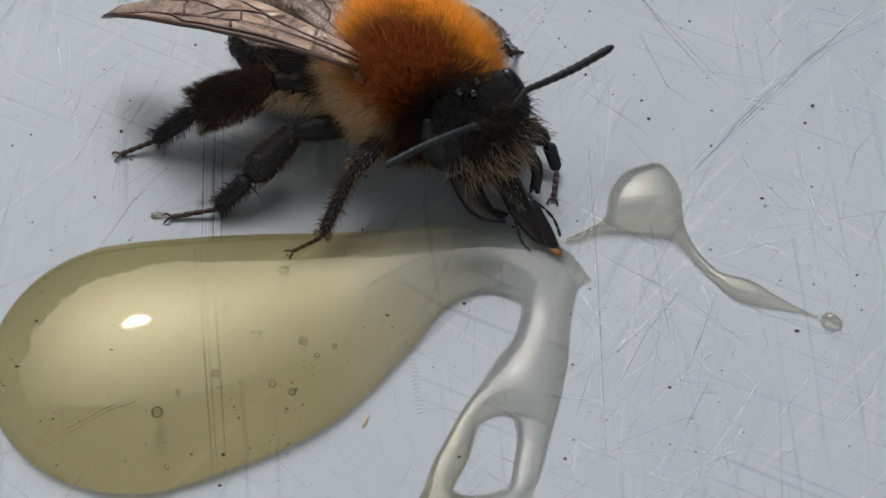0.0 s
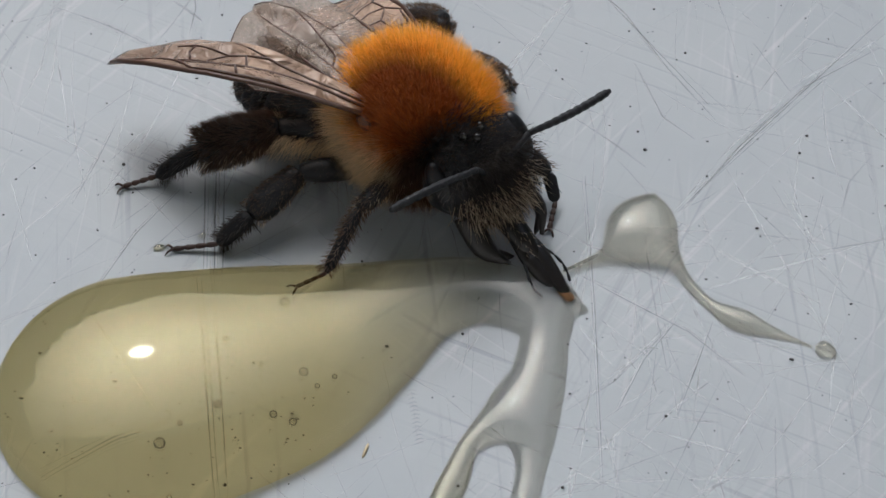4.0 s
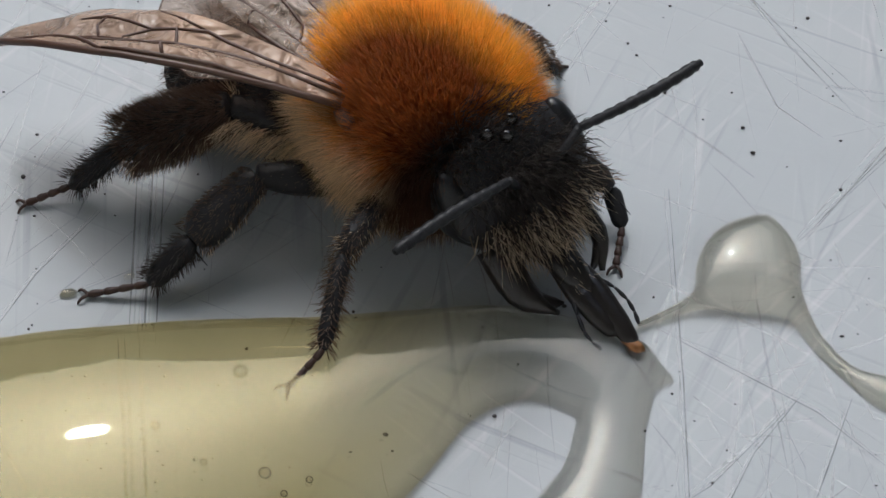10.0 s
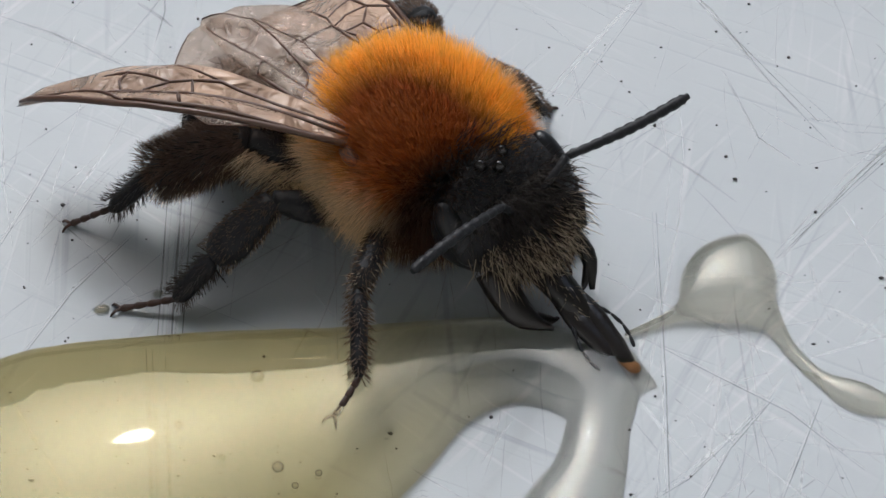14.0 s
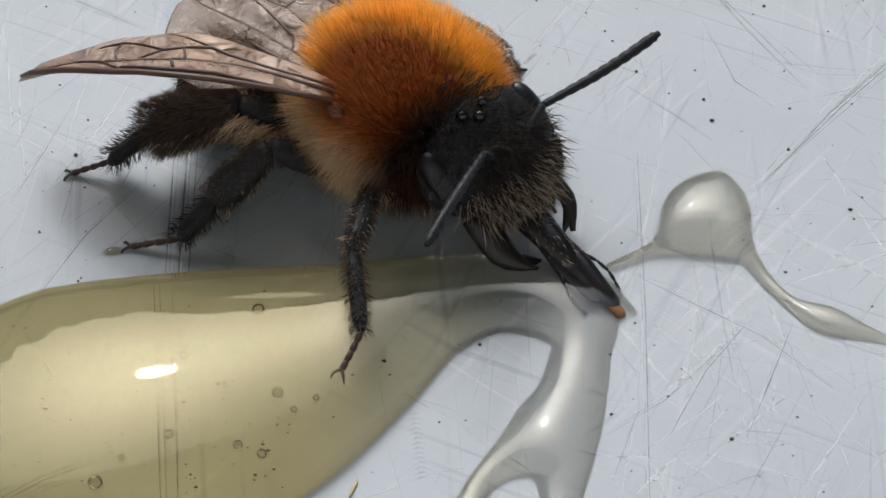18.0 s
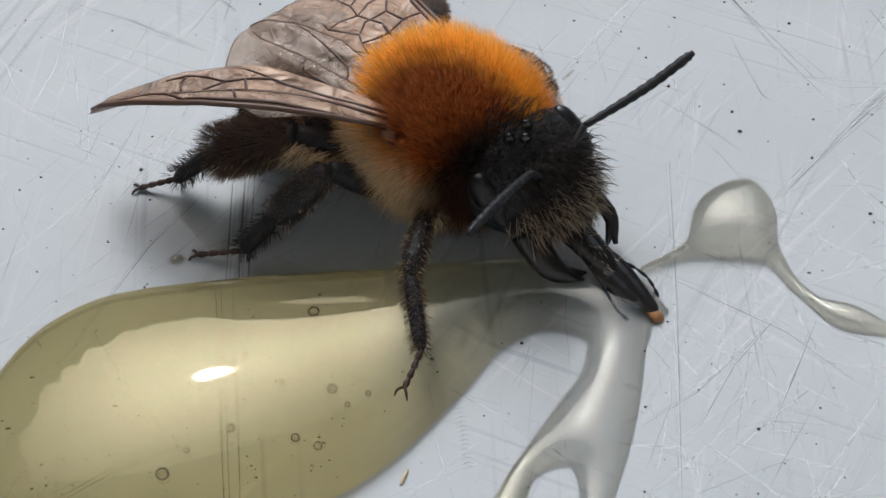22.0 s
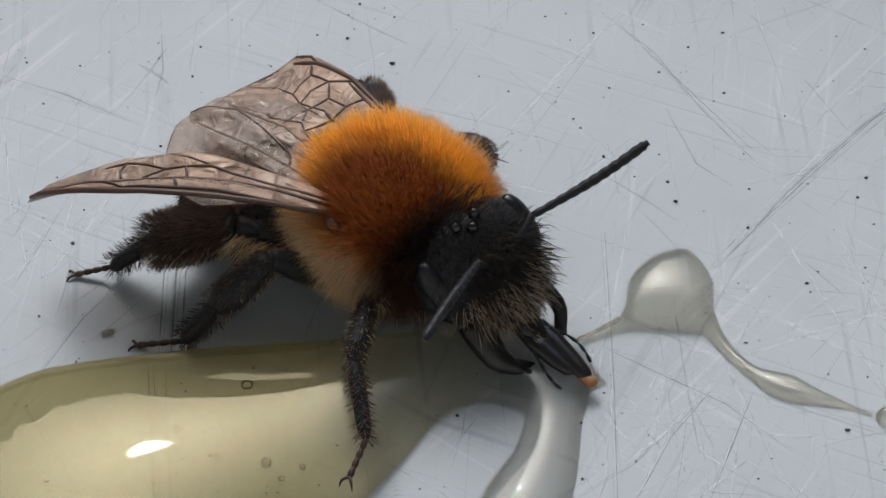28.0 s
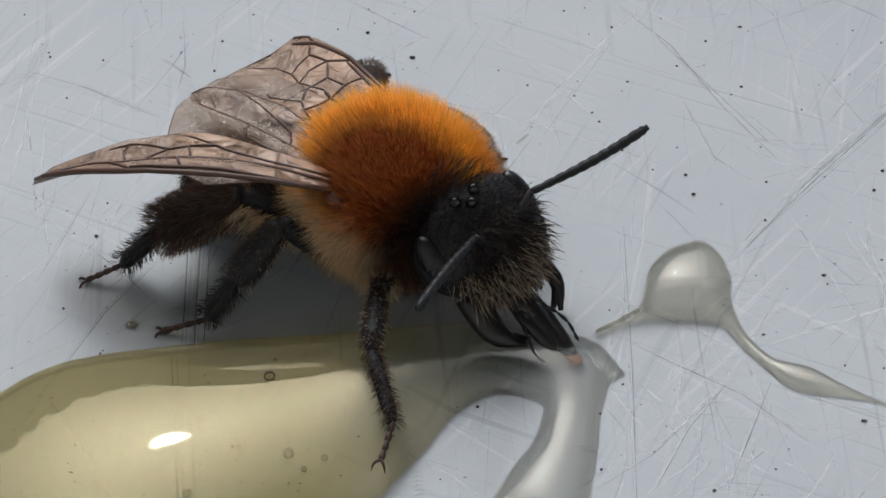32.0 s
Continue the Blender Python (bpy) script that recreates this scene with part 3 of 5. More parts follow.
def puddle(strokes, step, rise, sag, soft=0.08, power=0.8, thin=None, rim=(0.1, 0.14)):
    """A liquid film held by surface tension, domed where it is wide: (verts, faces), closed below. sag: its capillary length.
    thin: from x, to x, height and power there. rim: height and width of the steep rounded edge."""
    allp = np.array([p for s in strokes for p in s])
    x0, y0 = (allp[:, :2] - allp[:, 2:]).min(0) - 4 * step
    x1, y1 = (allp[:, :2] + allp[:, 2:]).max(0) + 4 * step
    xs, ys = np.arange(x0, x1, step), np.arange(y0, y1, step)
    X, Y = np.meshgrid(xs, ys, indexing="ij")
    D = field(strokes, X, Y, soft)
    inside = D < 0

    def pull(h):
        out = h * (4 + (step / sag) ** 2)
        out[1:-1, 1:-1] -= h[:-2, 1:-1] + h[2:, 1:-1] + h[1:-1, :-2] + h[1:-1, 2:]
        return np.where(inside, out, 0)

    # conjugate gradients for the height under even pressure
    H = np.zeros_like(D)
    left = np.where(inside, step * step, 0.0)
    way, size = left.copy(), (left * left).sum()
    for _ in range(400):
        q = pull(way)
        a = size / (way * q).sum()
        H, left = H + a * way, left - a * q
        fresh = (left * left).sum()
        if fresh < size * 1e-30 or fresh < 1e-16:
            break
        way, size = left + way * (fresh / size), fresh
    # an even slope along the rim
    R, W = np.where(inside, H / (step * 0.35 - D), 0), inside.astype(float)
    for _ in range(10):
        A, B = R * W, W.copy()
        for ax in (0, 1):
            for k in (1, -1):
                A, B = A + np.roll(R * W, k, ax), B + np.roll(W, k, ax)
        R = np.where(inside, A / np.maximum(B, 1), 0)
    w = np.clip(-D / (6 * step), 0, 1)
    H = np.where(inside, w * H + (1 - w) * R * -D, 0)
    H = np.maximum(H, 0) / H.max()
    if thin:
        u = np.clip((X - thin[0]) / (thin[1] - thin[0]), 0, 1)
        u = u * u * (3 - 2 * u)
        H = rise * np.power(H, power + (thin[3] - power) * u) * (1 - (1 - thin[2]) * u)
    else:
        H = rise * np.power(H, power)
    edge = np.clip(-D / rim[1], 0, 1)
    tall = rim[0] * (1 - 0.55 * u) if thin else rim[0]
    H = H + np.where(inside, tall * np.sqrt(edge * (2 - edge)), 0)
    gx, gy = np.gradient(D, step)
    g = gx * gx + gy * gy + 1e-9
    cell = inside[:-1, :-1] | inside[1:, :-1] | inside[:-1, 1:] | inside[1:, 1:]
    used = np.zeros_like(inside)
    for a in (0, 1):
        for b in (0, 1):
            used[a : used.shape[0] - 1 + a, b : used.shape[1] - 1 + b] |= cell
    move = np.where(inside, 0, D)
    PX, PY = X - gx / g * move, Y - gy / g * move
    index = -np.ones(X.shape, int)
    index[used] = np.arange(used.sum())
    n = int(used.sum())
    top = np.stack([PX[used], PY[used], np.maximum(H[used], 0.0) + 0.004], 1)
    low = top.copy()
    low[:, 2] = -0.02
    i, j = np.nonzero(cell)
    quad = np.stack([index[i, j], index[i + 1, j], index[i + 1, j + 1], index[i, j + 1]], 1)
    return np.concatenate([top, low]), quad.tolist() + (quad[:, ::-1] + n).tolist()


POOL = [
    [(-7.9, -6.1, 4.0), (-5.0, -5.25, 3.45), (-2.6, -4.1, 2.4), (-0.7, -2.95, 1.5), (1.0, -2.4, 1.12), (2.3, -2.65, 1.02), (3.05, -3.4, 0.8), (3.08, -4.03, 0.68), (2.9, -5.29, 0.78), (2.6, -6.3, 0.92), (2.72, -7.3, 0.62), (2.7, -8.23, 0.42), (2.54, -9.17, 0.38), (2.3, -10.0, 0.38), (1.5, -11.4, 1.2)],
    [(3.2, -2.6, 0.75), (4.25, -3.0, 0.06)],
    [(2.4, -6.3, 0.8), (1.75, -6.85, 0.55), (1.02, -7.6, 0.31), (0.69, -8.57, 0.4), (0.44, -9.15, 0.4), (0.22, -9.95, 0.4), (0.5, -11.0, 1.0), (1.5, -11.4, 1.2)],
]
honey = tagged(part("honey_puddle", puddle(POOL, 0.05, 0.95, 2.0, 0.16, 0.68, (-3.5, 1.8, 1.7, 0.85), (0.32, 0.22)), HONEY), "pale golden honey puddle with runny strands on the table", "honey")
DROP = [
    [(5.78, -0.38, 0.98), (5.95, -0.1, 0.93), (6.25, 0.85, 0.1)],
    [(5.5, -0.65, 0.65), (4.85, -1.1, 0.2), (4.2, -1.45, 0.09), (3.65, -1.72, 0.05)],
    [(6.2, -0.7, 0.65), (6.75, -1.35, 0.26), (7.15, -2.1, 0.17), (7.75, -2.85, 0.19), (8.5, -3.33, 0.38), (9.2, -3.65, 0.22), (10.0, -4.0, 0.07), (10.4, -4.2, 0.05)],
]
tagged(part("honey_bead", puddle([[(10.75, -4.3, 0.24), (10.95, -4.4, 0.16)]], 0.03, 0.2, 0.6, 0.05, 0.75), PALE_HONEY), "tiny clear bead of honey", "honey", "honey beads")
tagged(part("honey_drop", puddle(DROP, 0.028, 0.52, 0.5, 0.05, 0.5, (6.3, 7.3, 0.6, 0.6), (0.16, 0.14)), PALE_HONEY), "small clear honey droplet with thin drawn-out tails", "honey")

# ---- the bee: x ahead, y to its left, z up, from the ground below its thorax ----
BEE_ROWS = [
    (0, -0.956, 2.300, -52.5),
    (0.5, -0.919, 2.195, -52.1),
    (1, -0.912, 2.136, -53.1),
    (1.5, -0.891, 2.102, -52.7),
    (2, -0.870, 2.021, -53.2),
    (2.5, -0.883, 2.006, -53.0),
    (3, -0.830, 1.926, -53.4),
    (3.5, -0.779, 1.917, -52.4),
    (5.5, -0.879, 1.852, -52.3),
    (6, -0.896, 1.859, -52.6),
    (6.5, -0.883, 1.878, -52.6),
    (7, -0.896, 1.829, -52.0),
    (7.5, -0.901, 1.918, -52.6),
    (8, -0.918, 1.999, -51.9),
    (8.5, -1.017, 2.039, -52.6),
    (9, -0.893, 1.805, -51.8),
    (9.5, -0.915, 1.706, -50.8),
    (10, -0.975, 1.851, -50.8),
    (10.5, -1.008, 1.764, -50.7),
    (11, -1.057, 1.802, -50.5),
    (11.5, -0.983, 1.739, -49.6),
    (12, -1.024, 1.687, -49.3),
    (12.5, -1.040, 1.658, -48.9),
    (13, -1.039, 1.656, -48.6),
    (13.5, -1.039, 1.501, -48.3),
    (14, -1.076, 1.579, -48.5),
    (14.5, -1.121, 1.511, -48.0),
    (16.5, -1.220, 1.472, -46.5),
    (17, -1.303, 1.492, -46.6),
    (17.5, -1.186, 1.316, -46.4),
    (18, -1.237, 1.267, -46.5),
    (18.5, -1.240, 1.252, -46.3),
    (19, -1.377, 1.309, -45.7),
    (19.5, -1.207, 1.088, -46.9),
    (20, -1.124, 1.014, -46.6),
    (20.5, -1.065, 0.961, -46.8),
    (21, -1.111, 0.960, -46.5),
    (21.5, -1.097, 1.045, -45.7),
    (22, -1.121, 0.927, -45.7),
    (22.5, -1.145, 0.880, -45.3),
    (23, -1.018, 0.686, -45.8),
    (23.5, -0.924, 0.670, -45.3),
    (24, -0.869, 0.585, -45.9),
    (24.5, -0.919, 0.573, -45.6),
    (25, -1.062, 0.669, -45.8),
    (25.5, -0.882, 0.503, -45.6),
    (27.5, -0.828, 0.406, -45.8),
    (28, -0.862, 0.400, -45.8),
    (28.5, -1.044, 0.559, -45.0),
    (29, -1.251, 0.771, -44.2),
    (29.5, -1.027, 0.654, -45.3),
    (30, -1.150, 0.770, -45.0),
    (30.5, -1.237, 0.900, -44.8),
    (31, -1.275, 0.928, -44.9),
    (31.5, -1.358, 1.026, -44.6),
    (32, -1.381, 0.989, -44.6),
]
bee = tagged(new("bee"), "furry orange and black mining bee sipping honey on the table", "bee")
bee.empty_display_size = 0.003

TC, TR = (0.2, 0.28, 2.5), (1.84, 1.74, 1.08)
thorax = part("thorax", ball(TC, AX, TR, bumps=0.05), SKIN, bee, "dark thorax under dense fur")


def fur():
    rng = np.random.default_rng(4)
    p, n = shell(TC, np.array(TR) * 0.985, 62000, lambda q: q[:, 2] > -0.8, 11)
    low = np.clip((2.9 - p[:, 2]) / 0.8, 0, 1)
    back = np.clip(-p[:, 0] / 1.2, 0, 1)
    long = (0.8 + 0.35 * low + 0.3 * back) * rng.uniform(0.75, 1.15, len(p))
    # a patch of short pile over the middle of the back
    off = np.hypot((p[:, 0] - 0.5) * 0.75, p[:, 1] - 0.2)
    long *= np.where((off < 1.15) & (p[:, 2] > 2.8), 0.38 + 0.62 * np.clip(off / 1.15, 0, 1) ** 2.5, 1)
    way = n + np.array([-0.25, 0, 0.1]) * (1 - low)[:, None] + low[:, None] * np.array([0.05, 0, -0.45])
    # hairs lean together into small tufts
    tree, step = KDTree(len(p) // 26 + 1), 26
    for k in range(0, len(p), step):
        tree.insert(Vector(p[k]), k)
    tree.balance()
    home = np.array([tree.find(Vector(a))[1] for a in p])
    way /= np.linalg.norm(way, axis=1, keepdims=True)
    goal = p[home] + way[home] * 0.85 - p
    goal /= np.linalg.norm(goal, axis=1, keepdims=True)
    return hairs(p, way * 0.75 + goal * 0.42, long * rng.uniform(0.85, 1.15, len(p))[home], 0.0076, (-0.05, 0, -0.08), 0.09, 5)


part("thorax_fur", fur(), THORAX_HAIR, thorax, "dense orange fur, cream on the flanks, dark in front with near-side shade painted in", kind="stuff")
sternum = part("sternum", ball((0.2, 0.25, 1.5), AX, (1.75, 1.3, 0.95), 14, 20, 0.08), CUTICLE, bee, "dark underside of the thorax")
p, n = shell((0.2, 0.25, 1.5), (1.7, 1.26, 0.9), 5200, lambda q: (np.abs(q[:, 1]) > 0.35) & (q[:, 2] > -0.6), 13)
part("sternum_fur", hairs(p, n + np.array([-0.1, 0, -0.5]), np.random.default_rng(14).uniform(0.5, 1.0, len(p)), 0.0085, (0, 0, -0.2), 0.16, 15), CREAM_HAIR, sternum, "long cream fringe above the legs", kind="stuff")
neck = part("neck", tube([(1.2, 0.35, 2.3), (2.3, 0.58, 2.2)], [1.0, 0.85], 12), CUTICLE, bee)
p, q, d = along([(1.3, 0.35, 2.35), (2.2, 0.55, 2.3)], [1.25, 1.1], 1100, 61)
part("neck_hair", hairs(p, q + 0.5 * d, np.random.default_rng(6).uniform(0.4, 0.8, len(p)), 0.009, (0, 0, 0), 0.2, 62), BLACK_HAIR, neck, "dark brown collar of hair", kind="stuff")

# head, face tilted ahead and up
U = Vector((0.62, 0, -0.785)).normalized()
N = Vector((0.785, 0, 0.62)).normalized()
L = Vector((0, 1, 0))
HC = Vector((2.72, 0.63, 2.13))
HEAD_PIVOT = Vector((1.9, 0.5, 2.2))


def on_face(u, l, n):
    return HC + U * u + L * l + N * n


def skull():
    v, f = ball((0, 0, 0), AX, (1.0, 1.0, 1.0), 22, 30)
    out = []
    for x, y, z in v:
        u, l, n = x * 1.5, y * 1.82, z * 1.0
        l *= 1 - 0.3 * max(0.0, u / 1.5) ** 1.3
        if z > 0:
            n *= 0.85 + 0.25 * math.exp(-((u - 0.75) / 0.5) ** 2 - (l / 0.6) ** 2)
        out.append(list(on_face(u, l, n)))
    return np.array(out), f


head = part("head", skull(), CUTICLE, bee, "matt black head", at=HEAD_PIVOT)
for s in (-1, 1):
    ax = (U, (L * s * 0.75 + N * 0.65).normalized(), U.cross((L * s * 0.75 + N * 0.65).normalized()))
    part("eye", ball(on_face(-0.22, s * 1.4, 0.2), ax, (0.8, 0.33, 0.36), 20, 24), EYE, head, "long glossy black compound eye")
for u, l in ((-1.02, 0.0), (-1.22, 0.3), (-1.22, -0.3)):
    n = 0.85 * math.sqrt(max(0.0, 1 - (u / 1.5) ** 2 - (l / 1.74) ** 2)) + 0.04
    part("ocellus", ball(on_face(u, l, n), AX, (0.15, 0.15, 0.15), 10, 12), OCELLUS, head, "shiny black simple eye")
part("labrum", tube([on_face(1.2, -0.5, 0.45), on_face(1.32, 0, 0.55), on_face(1.2, 0.5, 0.45)], [0.16, 0.22, 0.16], 8), CUTICLE, head)


def face_hair(n, lo, hi, seed, spread):
    rng = np.random.default_rng(seed)
    u, l = rng.uniform(lo, hi, n), rng.normal(0, spread, n)
    ok = (u / 1.42) ** 2 + (l / 1.6) ** 2 < 0.97
    u, l = u[ok], l[ok]
    h = 0.9 * np.sqrt(1 - (u / 1.5) ** 2 - (l / 1.74) ** 2)
    roots = np.array([list(on_face(a, b, c)) for a, b, c in zip(u, l, h)])
    nu, nl, nn = u / 2.0, l / 2.8, h / 0.74
    way = np.outer(nu, np.array(U)) + np.outer(nl, np.array(L)) + np.outer(nn * 0.6, np.array(N)) + 0.35 * np.array(U)
    return roots, way, rng


r, w, rng = face_hair(1700, -0.5, 1.3, 21, 0.75)
part("face_hair", hairs(r, w, rng.uniform(0.3, 0.75, len(r)), 0.012, (0.25, 0, -0.35), 0.32, 22), BLACK_HAIR, head, "tufted blackish hair on the face", kind="stuff")
r, w, rng = face_hair(600, 0.3, 1.4, 23, 0.8)
part("lip_hair", hairs(r, w + 0.5 * np.array(U), rng.uniform(0.4, 0.95, len(r)), 0.012, (0.2, 0, -0.35), 0.4, 24), BUFF_HAIR, head, "buff fringe over the mouth", kind="stuff")
r, w, rng = face_hair(700, -1.35, -0.4, 25, 0.8)
part("crown_hair", hairs(r, w, rng.uniform(0.12, 0.3, len(r)), 0.008, (0, 0, 0), 0.3, 26), BLACK_HAIR, head, kind="stuff")

for s, tip, thick in ((1, (4.66, 1.3, 0.45), 0.75), (-1, (4.85, -0.02, 0.42), 1.4)):
    base = on_face(0.98, s * 0.95, 0.05)
    tip = Vector(tip)
    midp = (base + tip) / 2 + L * s * 0.27 + U * 0.1
    blade = [tube([base, midp, tip], [0.32 * thick, 0.26 * thick, 0.06], 10, 0.7)]
    blade.append(tube([midp.lerp(tip, 0.25), midp.lerp(tip, 0.7) - L * s * 0.13 - N * 0.05, tip - U * 0.12 - L * s * 0.2], [0.16 * thick, 0.11 * thick, 0.03], 8, 0.7))
    part("mandible", join(*blade), GALEA, head, "curved two-toothed black jaw")
# mouthparts reach down to the honey
TONGUE_PIVOT = on_face(1.2, 0.0, 0.05)
tongue_tip = Vector((5.8, 0.52, 0.4))
axis = tongue_tip - TONGUE_PIVOT


def down_tongue(f, side=0.0, up=0.0):
    return TONGUE_PIVOT + axis * f + L * side + N * up


MOUTH = [part("mentum", tube([down_tongue(-0.12), down_tongue(0.2, 0.0, 0.08), down_tongue(0.42, 0.0, 0.06), down_tongue(0.5)], [0.42, 0.36, 0.26, 0.12], 12, 0.7), GALEA, head, "blackish brown mouthpart base", at=TONGUE_PIVOT)]
p, q, d = along([list(down_tongue(-0.05)), list(down_tongue(0.4))], [0.34, 0.26], 90, 71)
MOUTH.append(part("mouth_hair", hairs(p, q * 0.6 + d * 0.8, np.random.default_rng(7).uniform(0.15, 0.35, len(p)), 0.008, (0, 0, -0.1), 0.25, 72), BUFF_HAIR, head, kind="stuff", at=TONGUE_PIVOT))
for s, reach in ((1, 1.0), (-1, 0.84)):
    MOUTH.append(part("galea", tube([down_tongue(0.15, s * 0.15), down_tongue(0.45, s * 0.16, 0.06), down_tongue(0.75 * reach, s * 0.13, 0.05), down_tongue(0.95 * reach, s * 0.1, 0.05), down_tongue(1.05 * reach, s * 0.03)], [0.2, 0.28, 0.26, 0.2, 0.08], 10, 0.6), GALEA, head, "glossy black tongue sheath", at=TONGUE_PIVOT))
    pieces, walkway = [], [down_tongue(0.4, s * 0.34, 0.1), down_tongue(0.55, s * 0.5, 0.12), down_tongue(0.7, s * 0.58, 0.06), down_tongue(0.83, s * 0.58, -0.04), down_tongue(0.95, s * 0.52, -0.12)]
    for a, b in zip(walkway, walkway[1:]):
        pieces.append(tube([a, a.lerp(b, 0.6), a.lerp(b, 0.97)], [0.03, 0.05, 0.028], 6, steps=2))
    MOUTH.append(part("palp", join(*pieces), CUTICLE, head, "thin jointed black palp", at=TONGUE_PIVOT))
MOUTH.append(part("tongue", tube([down_tongue(0.85), down_tongue(0.98, 0.05, 0.02), down_tongue(1.07, 0.08, 0.03), down_tongue(1.12, 0.06, -0.02)], [0.08, 0.15, 0.17, 0.12], 9, 0.6), TONGUE, head, "amber tongue tip", at=TONGUE_PIVOT))


def antenna(s, elbow, tip, droop):
    socket = on_face(-0.05, s * 0.32, 0.8)
    part("antenna_scape", tube([socket, (socket + Vector(elbow)) / 2 + N * 0.08, elbow], [0.1, 0.085, 0.1], 8), CUTICLE, head)
    a, b = Vector(elbow), Vector(tip)
    pts, rad = [], []
    for k in range(44):
        f = k / 43
        pts.append(a + (b - a) * f + UP * (-droop * math.sin(math.pi * f)) + L * (0.06 * math.sin(5 * f)))
        rad.append((0.09 + 0.035 * min(1.0, 2.2 * f)) * (0.84, 1.0, 1.03, 1.0)[k % 4] * (1.0 if k < 42 else 0.6))
    return part("antenna", tube(pts, rad, 10, steps=1), CUTICLE, head, "jointed black feeler", at=elbow)


feeler_left = antenna(1, (3.25, 1.95, 3.1), (3.87, 5.12, 3.53), 0.12)
feeler_right = antenna(-1, (3.42, -0.05, 3.25), (4.4, -2.78, 4.0), -0.1)


# abdomen of overlapping rings
SPINE = [(-1.0, 0.1, 1.7), (-1.9, -0.3, 1.55), (-3.0, -0.8, 1.4), (-3.9, -1.3, 1.25), (-4.6, -1.7, 1.15), (-5.0, -1.9, 1.05)]
GIRTH = [0.9, 1.6, 1.8, 1.55, 1.1, 0.35]
abdomen = part("abdomen", tube(SPINE, GIRTH, 22, 0.7, steps=6), CUTICLE, bee, "black abdomen with pale hair")
for k in range(1, 5):
    a, b = Vector(SPINE[k]), Vector(SPINE[k + 1])
    for f in (0.2, 0.75):
        c, r = a.lerp(b, f), (GIRTH[k] * (1 - f) + GIRTH[k + 1] * f)
        if r > 0.8:
            part("abdomen_band", tube([c + Vector((0.3, 0, 0.01)), c, c - Vector((0.12, 0, 0.01))], [r * 0.98, r * 1.04, r * 0.97], 22, 0.71), CUTICLE, abdomen)
p, q, d = along(SPINE, [g * 0.85 for g in GIRTH], 4200, 31)
keep = (q[:, 2] < 0.75)
p, q, d = p[keep], q[keep], d[keep]
p[:, 2] = 1.35 + (p[:, 2] - 1.35) * 0.72
part("abdomen_hair", hairs(p, q * 0.8 + d * 0.5, np.random.default_rng(3).uniform(0.35, 0.7, len(p)), 0.009, (0, 0, -0.1), 0.2, 32), BROWN_HAIR, abdomen, "sparse dark brown hair", kind="stuff")
p, q, d = along(SPINE, [g * 0.86 for g in GIRTH], 4600, 35)
keep = (q[:, 2] > -0.5)
p, q, d = p[keep], q[keep], d[keep]
p[:, 2] = 1.35 + (p[:, 2] - 1.35) * 0.72
part("abdomen_down", hairs(p, q * 0.5 + d * 0.8, np.random.default_rng(5).uniform(0.25, 0.55, len(p)), 0.0095, (0, 0, 0), 0.2, 36), GREY_HAIR, abdomen, "pale grey down on the back", kind="stuff")


# ---- wings ----
def wing(name, base, tip, inward, chord, outline, veins, camber, twist, parent, label):
    """Flat wing of a length and chord; outline and veins are in parts of them; inward points to the trailing edge."""
    a, b = Vector(base), Vector(tip)
    ax = (b - a).normalized()
    inw = Vector(inward)
    inw = (inw - ax * inw.dot(ax)).normalized()
    nor = ax.cross(inw)
    if nor.z < 0:
        nor = -nor
    size = (b - a).length

    def at(u, v):
        z = (0.16 if chord < 2.5 else 0.06) * math.sin(v * 11.0) * (1 - 0.7 * v) * min(1.0, 3.5 * u) + 0.05 * noise.noise(Vector((u * 6, v * 5, chord)))
        w = radians(twist[0] + (twist[1] - twist[0]) * u)
        across, over = inw * math.cos(w) - nor * math.sin(w), nor * math.cos(w) + inw * math.sin(w)
        return a + ax * (u * size) + nor * camber * math.sin(min(u, 1.0) * math.pi) + across * (v * chord) + over * z

    lead, trail = outline
    verts, faces, nu, nv = [], [], 40, 14
    for i in range(nu + 1):
        u = i / nu
        v0 = np.interp(u, *zip(*lead))
        v1 = np.interp(u, *zip(*trail))
        for j in range(nv + 1):
            verts.append(list(at(u, v0 + (v1 - v0) * j / nv)))
    for i in range(nu):
        for j in range(nv):
            k = i * (nv + 1) + j
            faces.append([k, k + 1, k + nv + 2, k + nv + 1])
    ob = part(name, (verts, faces), MEMBRANE if name == "forewing" else CLEAR_MEMBRANE, parent, label, at=base)
    ob.modifiers.new("film", "SOLIDIFY").thickness = 0.000008
    for line, r in veins:
        pts = []
        for (u0, v0), (u1, v1) in zip(line, line[1:]):
            k = max(2, int(abs(u1 - u0) * 16) + int(abs(v1 - v0) * 5))
            pts += [at(u0 + (u1 - u0) * i / k, v0 + (v1 - v0) * i / k) for i in range(k)]
        pts.append(at(*line[-1]))
        part("vein", tube(pts, [r * 1.7] * (len(pts) - 1) + [r * 1.0], 6, steps=1), VEIN, ob)
    return ob


